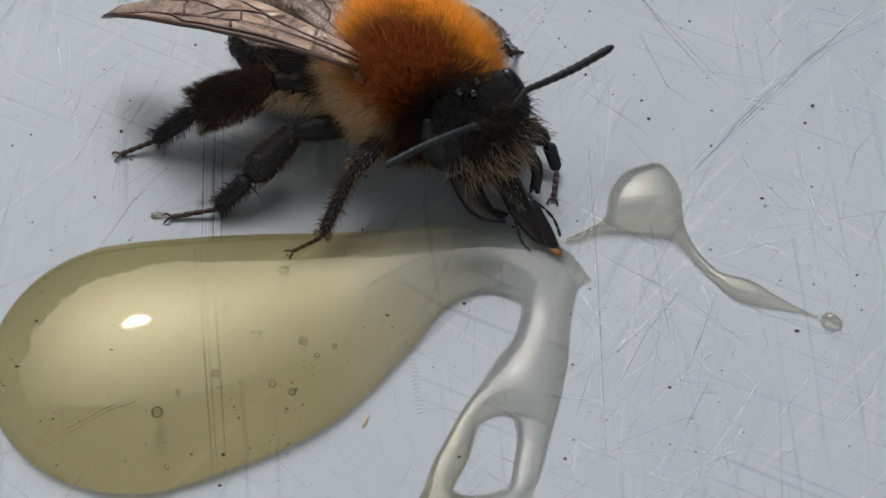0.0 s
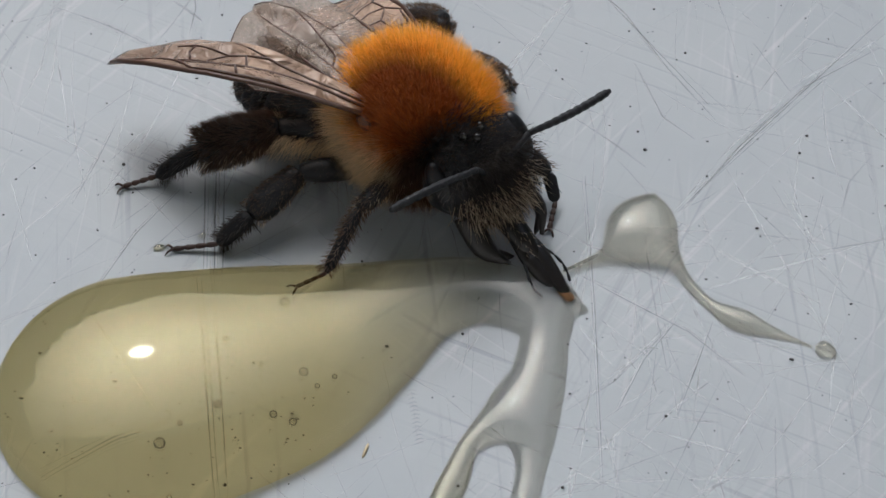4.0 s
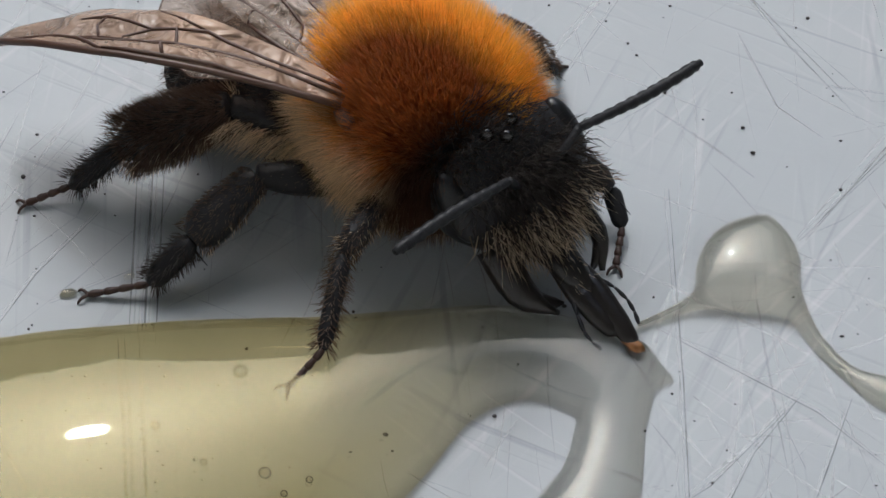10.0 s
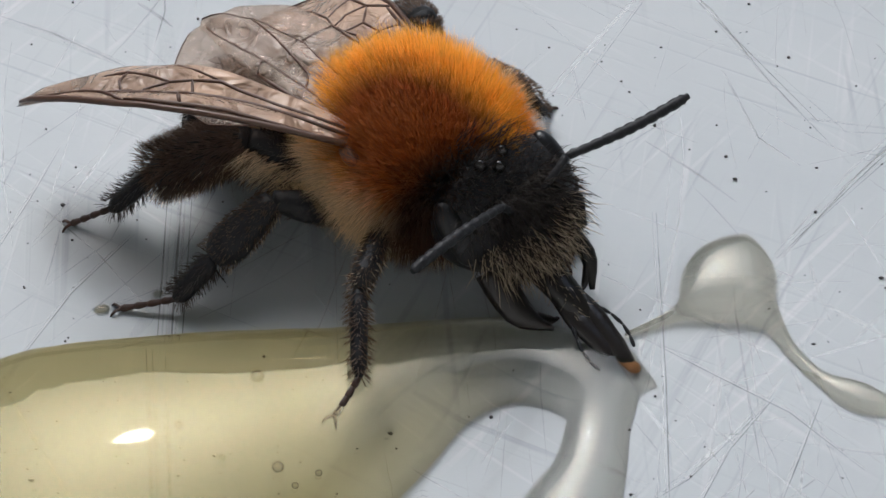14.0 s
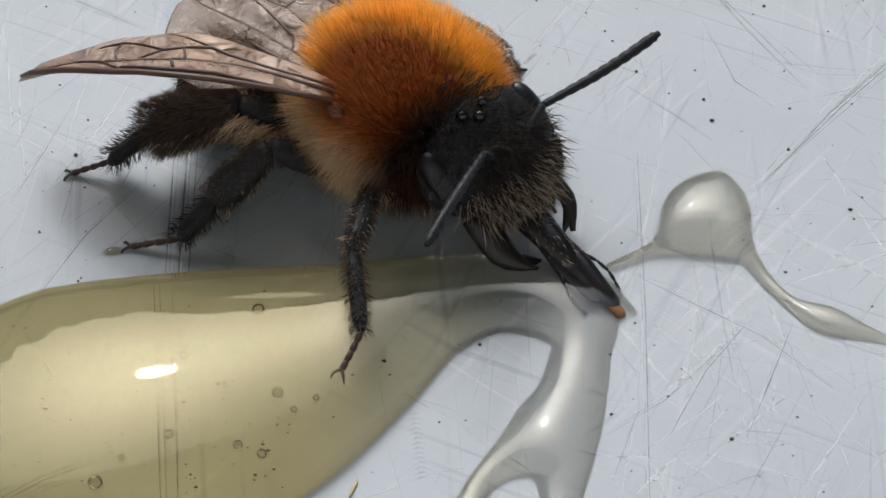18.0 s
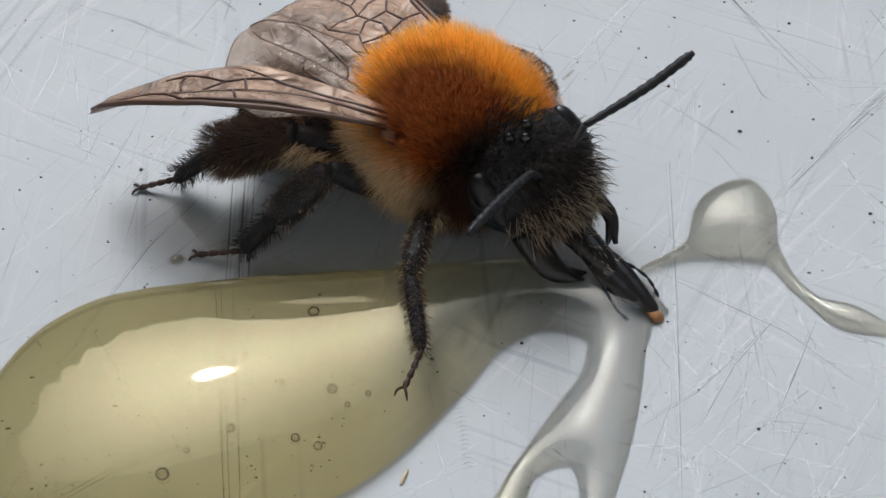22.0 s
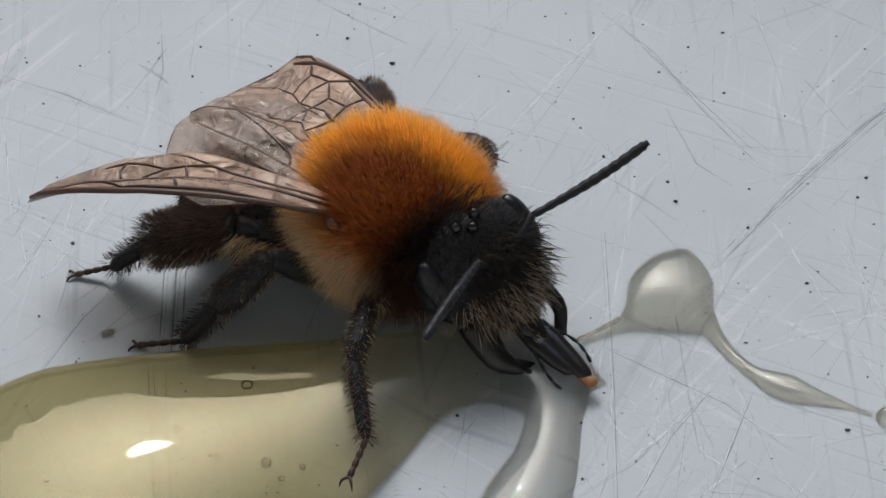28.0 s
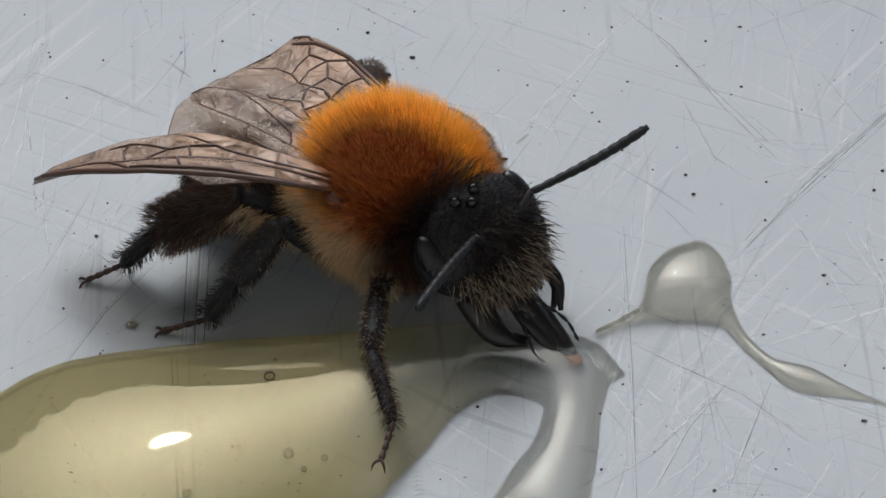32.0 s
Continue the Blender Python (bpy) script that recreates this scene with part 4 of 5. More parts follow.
FORE = ([(0, 0.02), (0.3, 0.0), (0.6, 0.0), (0.85, 0.08), (0.95, 0.2), (1.0, 0.42)],
        [(0, 0.26), (0.08, 0.4), (0.25, 0.58), (0.5, 0.8), (0.68, 0.98), (0.8, 0.98), (0.92, 0.82), (1.0, 0.5)])
FORE_VEINS = [
    ([(0, 0.03), (0.3, 0.01), (0.6, 0.01), (0.85, 0.09), (0.95, 0.21)], 0.045),
    ([(0.1, 0.035), (0.3, 0.06), (0.58, 0.05)], 0.03),
    ([(0.58, 0.03), (0.66, 0.15), (0.78, 0.2), (0.88, 0.12)], 0.025),
    ([(0.0, 0.14), (0.2, 0.24), (0.42, 0.34), (0.5, 0.33)], 0.03),
    ([(0.42, 0.06), (0.44, 0.2), (0.42, 0.34)], 0.025),
    ([(0.44, 0.2), (0.56, 0.24), (0.66, 0.15)], 0.022),
    ([(0.56, 0.24), (0.57, 0.42), (0.5, 0.52)], 0.022),
    ([(0.5, 0.33), (0.64, 0.42), (0.74, 0.4), (0.86, 0.44)], 0.02),
    ([(0.66, 0.15), (0.68, 0.3), (0.64, 0.42)], 0.022),
    ([(0.78, 0.2), (0.77, 0.32), (0.74, 0.4)], 0.02),
    ([(0.42, 0.34), (0.44, 0.55), (0.5, 0.52), (0.64, 0.66), (0.72, 0.66)], 0.022),
    ([(0.64, 0.42), (0.66, 0.56), (0.64, 0.66)], 0.02),
    ([(0.0, 0.2), (0.2, 0.36), (0.36, 0.56), (0.44, 0.55)], 0.025),
    ([(0.36, 0.56), (0.5, 0.74)], 0.018),
]
HIND = ([(0, 0.1), (0.3, 0.0), (0.7, 0.02), (0.92, 0.2), (1.0, 0.45)], [(0, 0.2), (0.2, 0.75), (0.5, 1.0), (0.8, 0.95), (1.0, 0.5)])
HIND_VEINS = [
    ([(0, 0.12), (0.3, 0.03), (0.5, 0.02)], 0.028),
    ([(0, 0.15), (0.3, 0.3), (0.55, 0.32), (0.8, 0.3)], 0.022),
    ([(0.5, 0.02), (0.55, 0.32)], 0.02),
    ([(0.3, 0.3), (0.35, 0.55), (0.6, 0.75)], 0.018),
]
wing("forewing", (-0.0, -1.55, 3.62), (-6.72, -6.08, 2.5), (-1, 1.2, 0.5), 2.12, FORE, FORE_VEINS, 1.1, (16, 50), bee, "smoky brown translucent veined wing, spread")
FOLDED = ([(0, 0.02), (0.3, 0.0), (0.7, 0.0), (0.9, 0.05), (1.0, 0.16)], [(0, 0.12), (0.1, 0.32), (0.3, 0.6), (0.6, 0.9), (0.85, 1.0), (1.0, 0.93)])
FOLDED_VEINS = FORE_VEINS + [
    ([(0.85, 0.09), (0.93, 0.08), (1.0, 0.16)], 0.03),
    ([(1.0, 0.16), (1.0, 0.55), (1.0, 0.93)], 0.012),
    ([(1.0, 0.93), (0.85, 1.0), (0.6, 0.9), (0.3, 0.6)], 0.012),
    ([(0.86, 0.44), (0.98, 0.6)], 0.014),
    ([(0.72, 0.66), (0.95, 0.82)], 0.016),
    ([(0.5, 0.74), (0.8, 0.96)], 0.016),
]
HIND_VEINS += [
    ([(0.6, 0.75), (0.8, 0.92)], 0.016),
    ([(0.8, 0.3), (0.95, 0.42)], 0.014),
    ([(1.0, 0.5), (0.8, 0.95), (0.5, 1.0), (0.2, 0.75)], 0.011),
]
LEFT_WINGS = [((-0.3, 1.6, 3.25), wing("forewing", (-0.3, 1.6, 3.25), (-5.5, 2.6, 2.5), (-0.1, -1, -0.06), 3.4, FOLDED, FOLDED_VEINS, 0.3, (0, 0), bee, "smoky translucent veined wing folded over the back"))]
wing("hindwing", (-0.4, -1.3, 3.5), (-5.6, -1.9, 3.0), (0, 1, 0.1), 1.4, HIND, HIND_VEINS, 0.15, (0, 10), bee, "clear veined hind wing")
LEFT_WINGS.append(((-0.7, 1.2, 3.05), wing("hindwing", (-0.7, 1.2, 3.05), (-6.4, 0.5, 2.5), (0, -1, 0.06), 3.9, HIND, HIND_VEINS, 0.15, (0, 10), bee, "clear veined hind wing")))
for s in (-1, 1):
    part("tegula", ball((0.1, 0.15 + s * 1.68, 3.38 if s < 0 else 3.1), AX, (0.3, 0.16, 0.2), 8, 12, 0.2, s), CUTICLE_BROWN, bee, "brown wing root scale")

# ---- legs ----
LEGS = []


def leg(name, hip, knee, ankle, heel, foot, widths, hair, feet, label):
    """hip to knee is the thigh; shin, heel piece and toes turn together about the knee. feet: where the claws stand, in the world."""
    hip, knee, ankle, heel, foot = map(Vector, (hip, knee, ankle, heel, foot))
    wf, wt, wb = widths
    thigh = part(name, tube([hip, hip.lerp(knee, 0.25), hip.lerp(knee, 0.6), knee], [wf * 0.75, wf, wf, wf * 0.65], 10, 0.85), CUTICLE, bee, label, at=hip)
    shin = part("tibia", tube([knee, knee.lerp(ankle, 0.2), knee.lerp(ankle, 0.75), ankle], [wt * 0.5, wt * 0.76, wt, wt * 0.55], 12, 0.8), CUTICLE, thigh, at=knee)
    basi = part("basitarsus", tube([ankle, ankle.lerp(heel, 0.2), ankle.lerp(heel, 0.8), heel], [wb * 0.55, wb, wb * 0.9, wb * 0.4], 10, 0.6), CUTICLE, thigh, at=knee)
    toes, n = [], 4
    for k in range(n):
        a, b = heel.lerp(foot, k / n), heel.lerp(foot, (k + 1) / n)
        toes.append(tube([a, a.lerp(b, 0.7), b], [0.055, 0.085, 0.06], 7, steps=2))
    side = (foot - heel).cross(UP).normalized()
    fwd = (foot - heel).normalized()
    for s in (-1, 1):
        toes.append(tube([foot, foot + fwd * 0.16 + side * s * 0.12 + UP * 0.05, foot + fwd * 0.26 + side * s * 0.17 - UP * 0.1], [0.045, 0.035, 0.01], 6, steps=3))
    tarsus = part("tarsus", join(*toes), TARSUS, thigh, "rusty brown jointed foot with two claws", at=knee)
    lower = [shin, basi, tarsus]
    for where, count, long, mat, spots in hair:
        if where == "thigh":
            line, rad, mum = [hip, knee], [wf, wf * 0.8], thigh
        elif where == "shin":
            line, rad, mum = [knee, knee.lerp(ankle, 0.5), ankle], [wt * 0.6, wt * 0.9, wt * 0.8], thigh
        else:
            line, rad, mum = [ankle, heel], [wb * 0.9, wb * 0.6], thigh
        p, q, d = along([list(x) for x in line], rad, count, 40 + len(LEGS) * 7 + count)
        keep = q[:, 2] > -2 if spots == "all" else q[:, 2] < 0.2
        p, q, d = p[keep], q[keep], d[keep]
        lens = np.random.default_rng(count).uniform(0.6, 1.1, len(p)) * long
        h = part("leg_hair", hairs(p, q * (0.6 if where == "shin" and mat is BROWN_HAIR else 0.85) + d * 0.6, lens, 0.009 if where == "heel" else 0.0075, (0, 0, -0.1), 0.15, count), mat, mum, kind="stuff", at=hip if where == "thigh" else knee)
        if where != "thigh":
            lower.append(h)
    if "mid" in label or "hind" in label:
        spur = ankle + (heel - ankle).normalized() * 0.1
        lower.append(part("spur", tube([spur, spur + Vector((0.55, -0.1 if hip.y < 0 else 0.1, -0.18))], [0.035, 0.008], 6), CUTICLE, thigh, at=knee))
    LEGS.append((thigh, lower, hip, knee, foot, feet))


ALL = "all"
leg("foreleg", (1.2, -0.95, 1.35), (1.46, -1.75, 1.95), (2.4, -3.1, 1.55), (3.98, -4.15, 0.95), (4.34, -5.0, 0.66), (0.34, 0.3, 0.2),
    [("thigh", 420, 0.45, CREAM_HAIR, ALL), ("shin", 800, 0.16, BROWN_HAIR, ALL), ("shin", 120, 0.22, CREAM_HAIR, ALL), ("heel", 380, 0.3, BROWN_HAIR, ALL)],
    [(0, -3.84, -2.68, 0.45), (3, -3.78, -2.75, 0.45), (6, -3.64, -2.93, 0.5), (9, -3.27, -3.47, 0.74), (10, -3.08, -3.85, 0.95), (13, -2.4, -4.38, 0.98), (17, -2.1, -5.08, 0.98), (19, -2, -5.39, 0.92), (23, -1.67, -5.80, 0.75), (28, -1.5, -6.12, 0.72), (30, -1.41, -5.98, 0.72), (32, -1.28, -5.90, 0.72)], "hairy black foreleg standing in the honey")
leg("middle_leg", (-0.05, -1.45, 1.25), (-1.05, -2.75, 2.1), (-1.45, -4.3, 1.25), (-1.8, -5.2, 0.45), (-2.75, -5.95, 0.08), (0.38, 0.5, 0.31),
    [("thigh", 160, 0.12, BROWN_HAIR, ALL), ("shin", 900, 0.13, BROWN_HAIR, ALL), ("shin", 160, 0.2, CREAM_HAIR, "below"), ("heel", 320, 0.27, BLACK_HAIR, ALL)],
    [(0, -7.3, -1.05), (13, -7.29, -1.01), (19, -7.3, -0.85), (23, -7.15, -0.9), (25.5, -7.1, -1.1), (28, -6.95, -1.43), (32, -6.92, -1.23)], "hairy black mid leg")
leg("hind_leg", (-1.2, -1.2, 1.5), (-2.5, -2.45, 2.25), (-4.15, -3.9, 1.38), (-4.95, -4.75, 0.4), (-5.6, -5.42, 0.08), (0.4, 0.64, 0.31),
    [("thigh", 1700, 0.85, CREAM_HAIR, "below"), ("thigh", 300, 0.4, BLACK_HAIR, ALL), ("shin", 4600, 0.36, SCOPA_HAIR, ALL), ("shin", 350, 0.42, CREAM_HAIR, "below"), ("heel", 380, 0.3, BLACK_HAIR, ALL)],
    [(0, -8.88, 1.15), (9, -8.84, 1.24), (13, -8.6, 1.44), (19, -9.0, 1.4), (23, -8.83, 1.36), (25.5, -8.8, 1.1), (28, -8.73, 0.93), (30, -9.0, 0.6), (32, -9.0, 0.51)], "thick brown-haired hind leg")
leg("foreleg", (1.2, 1.35, 1.35), (1.7, 2.3, 1.8), (2.7, 3.0, 0.9), (3.3, 2.9, 0.35), (3.9, 2.4, 0.08), (0.34, 0.3, 0.2),
    [("shin", 200, 0.3, BROWN_HAIR, ALL)], [(0, 3.3, -0.2), (11.3, 3.2, -0.25), (12.2, 2.4, 0.25), (32, 2.2, 0.0)], "hairy black foreleg behind the head")
leg("middle_leg", (0.0, 1.7, 1.2), (-0.6, 3.2, 1.85), (-0.3, 4.4, 0.95), (-0.4, 5.0, 0.3), (-0.66, 5.4, 0.08), (0.3, 0.36, 0.24),
    [("shin", 1200, 0.14, BROWN_HAIR, ALL), ("heel", 300, 0.15, BROWN_HAIR, ALL)], [(0, 2.3, 5.1), (6, 2.18, 5.04), (13, 2.0, 4.9), (19, 1.4, 4.3), (32, 1.2, 4.1)], "hairy brown mid leg")
leg("hind_leg", (-1.2, 1.5, 1.5), (-2.95, 2.5, 1.35), (-4.0, 3.8, 0.9), (-4.5, 4.6, 0.3), (-4.9, 5.2, 0.08), (0.4, 0.5, 0.34),
    [("thigh", 3200, 0.17, BROWN_HAIR, ALL), ("shin", 1500, 0.22, BROWN_HAIR, ALL)], [(0, -1.6, 7.3), (9, -1.7, 7.2), (19, -1.8, 7.2), (32, -1.9, 7.2)], "thick brown-haired hind leg")

# ---- marks on the table ----
def strip(points, width, z):
    verts, faces = [], []
    pts = [Vector((x, y, z)) for x, y in points]
    for i, p in enumerate(pts):
        d = (pts[min(i + 1, len(pts) - 1)] - pts[max(i - 1, 0)]).normalized()
        s = Vector((-d.y, d.x, 0)) * width * (0.5 if 0 < i < len(pts) - 1 else 0.15)
        verts += [list(p + s), list(p - s)]
    for i in range(len(pts) - 1):
        faces.append([2 * i, 2 * i + 1, 2 * i + 3, 2 * i + 2])
    return np.array(verts), faces


# drawn scratches: tone, width, course
for width, course in [
    (0.0595, [(7.02, 0.51), (8.8, 2.97), (10.86, 5.25), (13.14, 6.75)]),
    (0.0425, [(5.17, 8.38), (6.62, 6.05), (8.67, 3.05), (9.68, 2.01)]),
    (0.034, [(7.69, 3.15), (8.69, 3.43), (9.66, 3.74)]),
    (0.0595, [(11.28, -1.04), (11.58, 0.58), (11.86, 1.61), (12.57, 2.55)]),
    (0.0255, [(8.65, 2.0), (8.53, -0.05)]),
    (0.034, [(4.56, 3.23), (5.52, 1.98), (6.61, 0.34)]),
    (0.0255, [(6.61, 0.34), (7.77, 0.96), (8.61, 1.69)]),
    (0.034, [(6.96, 6.05), (8.55, 4.11), (10.03, 4.02)]),
    (0.0255, [(4.21, 1.35), (4.31, -0.08), (4.32, -1.49)]),
]:
    part("scratch", strip(course, width, 0.002), SCRATCH_DARK, table, smooth=False)
for width, course in [
    (0.07, [(-6.29, 2.51), (-6.2, -0.01), (-6.1, -2.25)]),
    (0.045, [(-6.05, 2.3), (-5.96, -0.01), (-5.87, -2.25)]),
    (0.05, [(-6.6, 2.2), (-6.5, -0.01), (-6.42, -2.0)]),
    (0.04, [(-6.55, -2.48), (-6.29, -4.23), (-6.03, -6.61), (-5.71, -9.6)]),
    (0.03, [(-6.42, -2.48), (-6.16, -4.23), (-5.9, -6.61), (-5.6, -9.5)]),
    (0.035, [(-6.11, -2.67), (-5.91, -4.25), (-5.64, -6.62), (-5.38, -9.45)]),
    (0.03, [(-10.26, -8.67), (-8.44, -7.53), (-6.04, -6.57)]),
    (0.03, [(-10.18, -8.76), (-8.4, -7.63), (-6.1, -6.7)]),
    (0.04, [(-11.76, -9.09), (-10.81, -8.74)]),
    (0.04, [(7.02, 0.45), (8.8, 2.9), (10.86, 5.18), (13.14, 6.68)]),
    (0.035, [(4.3, 1.76), (4.5, -2.95), (4.62, -8.9)]),
    (0.03, [(3.95, -1.7), (5.49, -2.72), (7.07, -3.72), (8.56, -5.2)]),
    (0.03, [(3.66, -6.39), (4.96, -5.43), (6.68, -3.45)]),
]:
    part("scratch", strip(course, width, 0.003), SCORE, table, smooth=False)
for width, course in [
    (0.119, [(-6.34, 2.51), (-6.24, -0.01), (-6.16, -2.25)]),
    (0.0595, [(-6.5, 2.51), (-6.4, -0.01), (-6.32, -2.25)]),
    (0.068, [(-6.35, 9.9), (-6.38, 7.82)]),
    (0.034, [(-6.04, -2.77), (-5.71, -6.05)]),
    (0.0425, [(-6.4, -2.76), (-5.78, -9.3)]),
    (0.0425, [(-10.38, -8.48), (-8.13, -7.23), (-6.08, -6.38)]),
    (0.034, [(-11.75, -9.09), (-10.76, -8.63)]),
    (0.0255, [(4.36, -2.95), (4.52, -8.9)]),
    (0.0425, [(3.84, -3.97), (4.3, -4.66), (4.37, -5.67), (3.99, -6.97), (3.8, -7.61)]),
]:
    part("scratch", strip(course, width, 0.002), SCRATCH_DARK, table, smooth=False)
for width, course in [
    (0.034, [(6.08, -9.4), (6.86, -7.53), (8.08, -4.95)]),
    (0.0255, [(5.08, -6.68), (6.63, -6.31), (8.52, -6.53)]),
    (0.0425, [(3.2, -10.27), (4.57, -9.21)]),
    (0.034, [(-0.83, -5.18), (0.51, -5.73), (1.45, -6.33)]),
    (0.034, [(-3.35, -9.98), (-3.34, -8.4)]),
    (0.0255, [(-0.51, -9.1), (0.41, -6.55)]),
    (0.0255, [(-0.55, -5.7), (-0.33, -7.51)]),
    (0.034, [(2.56, -9.64), (4.44, -7.63)]),
    (0.0425, [(-10.21, -1.47), (-7.74, 1.02), (-7.18, 2.94)]),
]:
    part("scratch", strip(course, width, 0.002), SCRATCH_DARK, table, smooth=False)
for width, course in [
    (0.0425, [(-12.8, -3.49), (-12.01, -1.48), (-11.6, 1.42)]),
    (0.034, [(-12.74, -0.67), (-12.61, 0.58), (-12.96, 5.31)]),
    (0.0255, [(-9.89, -1.26), (-8.24, 1.02)]),
    (0.034, [(-10.79, -2.28), (-8.12, -0.84)]),
    (0.0425, [(-8.79, -1.86), (-7.64, -0.64), (-6.24, 1.03)]),
    (0.068, [(-11.67, 8.16), (-9.77, 7.32), (-7.87, 6.2)]),
    (0.051, [(-7.51, 10.38), (-7.22, 8.02), (-7.44, 6.38)]),
    (0.0425, [(5.11, 8.59), (7.2, 5.21), (8.28, 3.6)]),
    (0.0425, [(-10.58, 1.82), (-10.19, 3.34), (-10.15, 5.51)]),
]:
    part("scratch", strip(course, width, 0.002), SCRATCH_DARK, table, smooth=False)
for width, course in [
    (0.0425, [(-11.87, 1.65), (-9.81, 3.97), (-8.75, 5.05)]),
    (0.0425, [(6.34, -9.47), (7.14, -7.68)]),
]:
    part("scratch", strip(course, width, 0.002), SCRATCH_DARK, table, smooth=False)
for width, course in [
    (0.0765, [(6.86, 0.55), (8.67, 3.05), (10.77, 5.42), (13.19, 7.09)]),
    (0.051, [(8.91, 1.18), (11.01, 3.81), (13.09, 5.66)]),
    (0.085, [(-6.2, 2.51), (-6.11, -0.01), (-6.03, -2.25)]),
    (0.0765, [(-6.49, 9.9), (-6.52, 7.81)]),
    (0.0425, [(4.21, 1.76), (4.43, -2.95), (4.55, -8.9)]),
    (0.051, [(3.95, -1.62), (5.49, -2.64), (7.07, -3.64), (8.56, -5.13)]),
    (0.051, [(3.66, -6.31), (4.96, -5.35), (6.68, -3.37)]),
    (0.0425, [(3.67, -7.45), (5.08, -7.65), (5.97, -8.07), (6.24, -8.7), (5.83, -9.24), (5.08, -9.46)]),
    (0.0425, [(3.06, -9.18), (4.32, -8.9), (5.72, -7.98)]),
]:
    part("scratch", strip(course, width, 0.0024), SCRATCH_LIGHT, table, smooth=False)
for width, course in [
    (0.034, [(-2.74, -8.58), (-0.08, -7.35), (0.7, -7.21)]),
    (0.0425, [(-2.64, -8.1), (-1.73, -10.32)]),
    (0.068, [(-11.41, 9.41), (-11.63, 5.76), (-12.16, 3.99)]),
    (0.102, [(1.79, 5.1), (3.79, 8.24), (4.82, 9.45)]),
    (0.051, [(4.36, 4.77), (4.63, 3.2), (4.48, 1.14)]),
    (0.0425, [(8.85, 3.95), (9.91, 5.67), (11.38, 7.0)]),
    (0.051, [(-11.52, 3.1), (-11.26, 5.66), (-11.29, 6.97)]),
    (0.0425, [(4.01, -7.19), (5.85, -5.7), (7.12, -4.18)]),
    (0.0425, [(-1.0, -5.05), (0.38, -5.96), (1.3, -6.86)]),
]:
    part("scratch", strip(course, width, 0.0024), SCRATCH_LIGHT, table, smooth=False)
for width, course in [
    (0.034, [(-1.87, -6.9), (-0.9, -9.74)]),
    (0.0425, [(-2.97, -9.77), (-0.06, -6.7)]),
]:
    part("scratch", strip(course, width, 0.0024), SCRATCH_LIGHT, table, smooth=False)

for width, course in [
    (0.05, [(4.68, 9.05), (5.97, 7.21), (7.90, 4.47)]),
    (0.05, [(9.34, 6.82), (10.31, 4.97)]),
    (0.06, [(7.37, 1.11), (11.29, 5.42)]),
    (0.04, [(5.81, 6.00), (6.55, 3.99), (7.44, 3.17)]),
    (0.05, [(2.23, 4.99), (3.95, 8.25)]),
    (0.04, [(2.36, 6.18), (2.66, 4.57)]),
    (0.05, [(10.38, -1.19), (11.02, 1.13)]),
    (0.04, [(9.06, -3.56), (10.38, -1.19)]),
    (0.05, [(4.97, -6.39), (5.77, -4.62), (6.71, -3.30)]),
    (0.05, [(6.63, -6.45), (7.19, -4.84), (7.70, -3.34)]),
    (0.04, [(6.12, -3.28), (6.73, -4.98)]),
    (0.05, [(-9.59, -2.67), (-8.47, -0.40), (-7.30, 1.21)]),
    (0.05, [(-8.11, -1.14), (-6.39, -0.21)]),
    (0.06, [(4.18, 9.60), (5.54, 7.99), (6.93, 5.52)]),
    (0.04, [(7.75, 4.53), (9.51, 4.22)]),
    (0.05, [(7.64, 8.57), (10.85, 9.98)]),
    (0.05, [(6.85, 0.48), (8.95, 3.03), (11.66, 6.10), (13.29, 7.91)]),
    (0.04, [(-12.76, -3.88), (-10.44, -2.68)]),
    (0.04, [(-10.37, 0.59), (-9.75, 2.28), (-9.26, 3.79)]),
]:
    part("scratch", strip(course, width, 0.0034), SCRATCH_LIGHT, table, smooth=False)
    part("scratch", strip([(x + 0.05, y - 0.045) for x, y in course], width * 0.7, 0.0032), SCORE, table, smooth=False)
for width, course in [
    (0.35, [(-11.63, 7.95), (-9.74, 7.23), (-7.70, 6.14)]),
    (0.5, [(-7.38, 9.41), (-6.96, 6.06), (-6.74, 3.66)]),
    (0.3, [(-2.40, 8.50), (-2.30, 9.98)]),
    (0.45, [(1.15, 8.41), (1.58, 9.33)]),
    (0.4, [(-11.61, 5.53), (-11.30, 8.02), (-11.01, 9.88)]),
    (0.35, [(11.36, 9.75), (12.16, 8.60), (13.22, 7.46)]),
    (0.5, [(-7.06, -1.89), (-6.37, -0.49), (-6.08, 0.97)]),
]:
    part("smear", strip(course, width, 0.0009), SMEAR, table, "soft grey smear", smooth=False)
part("stain", strip([(1.59, 4.67), (1.87, 5.01)], 0.3, 0.0036), STAIN, table, "faint yellowish stain", smooth=False)
rng = np.random.default_rng(8)
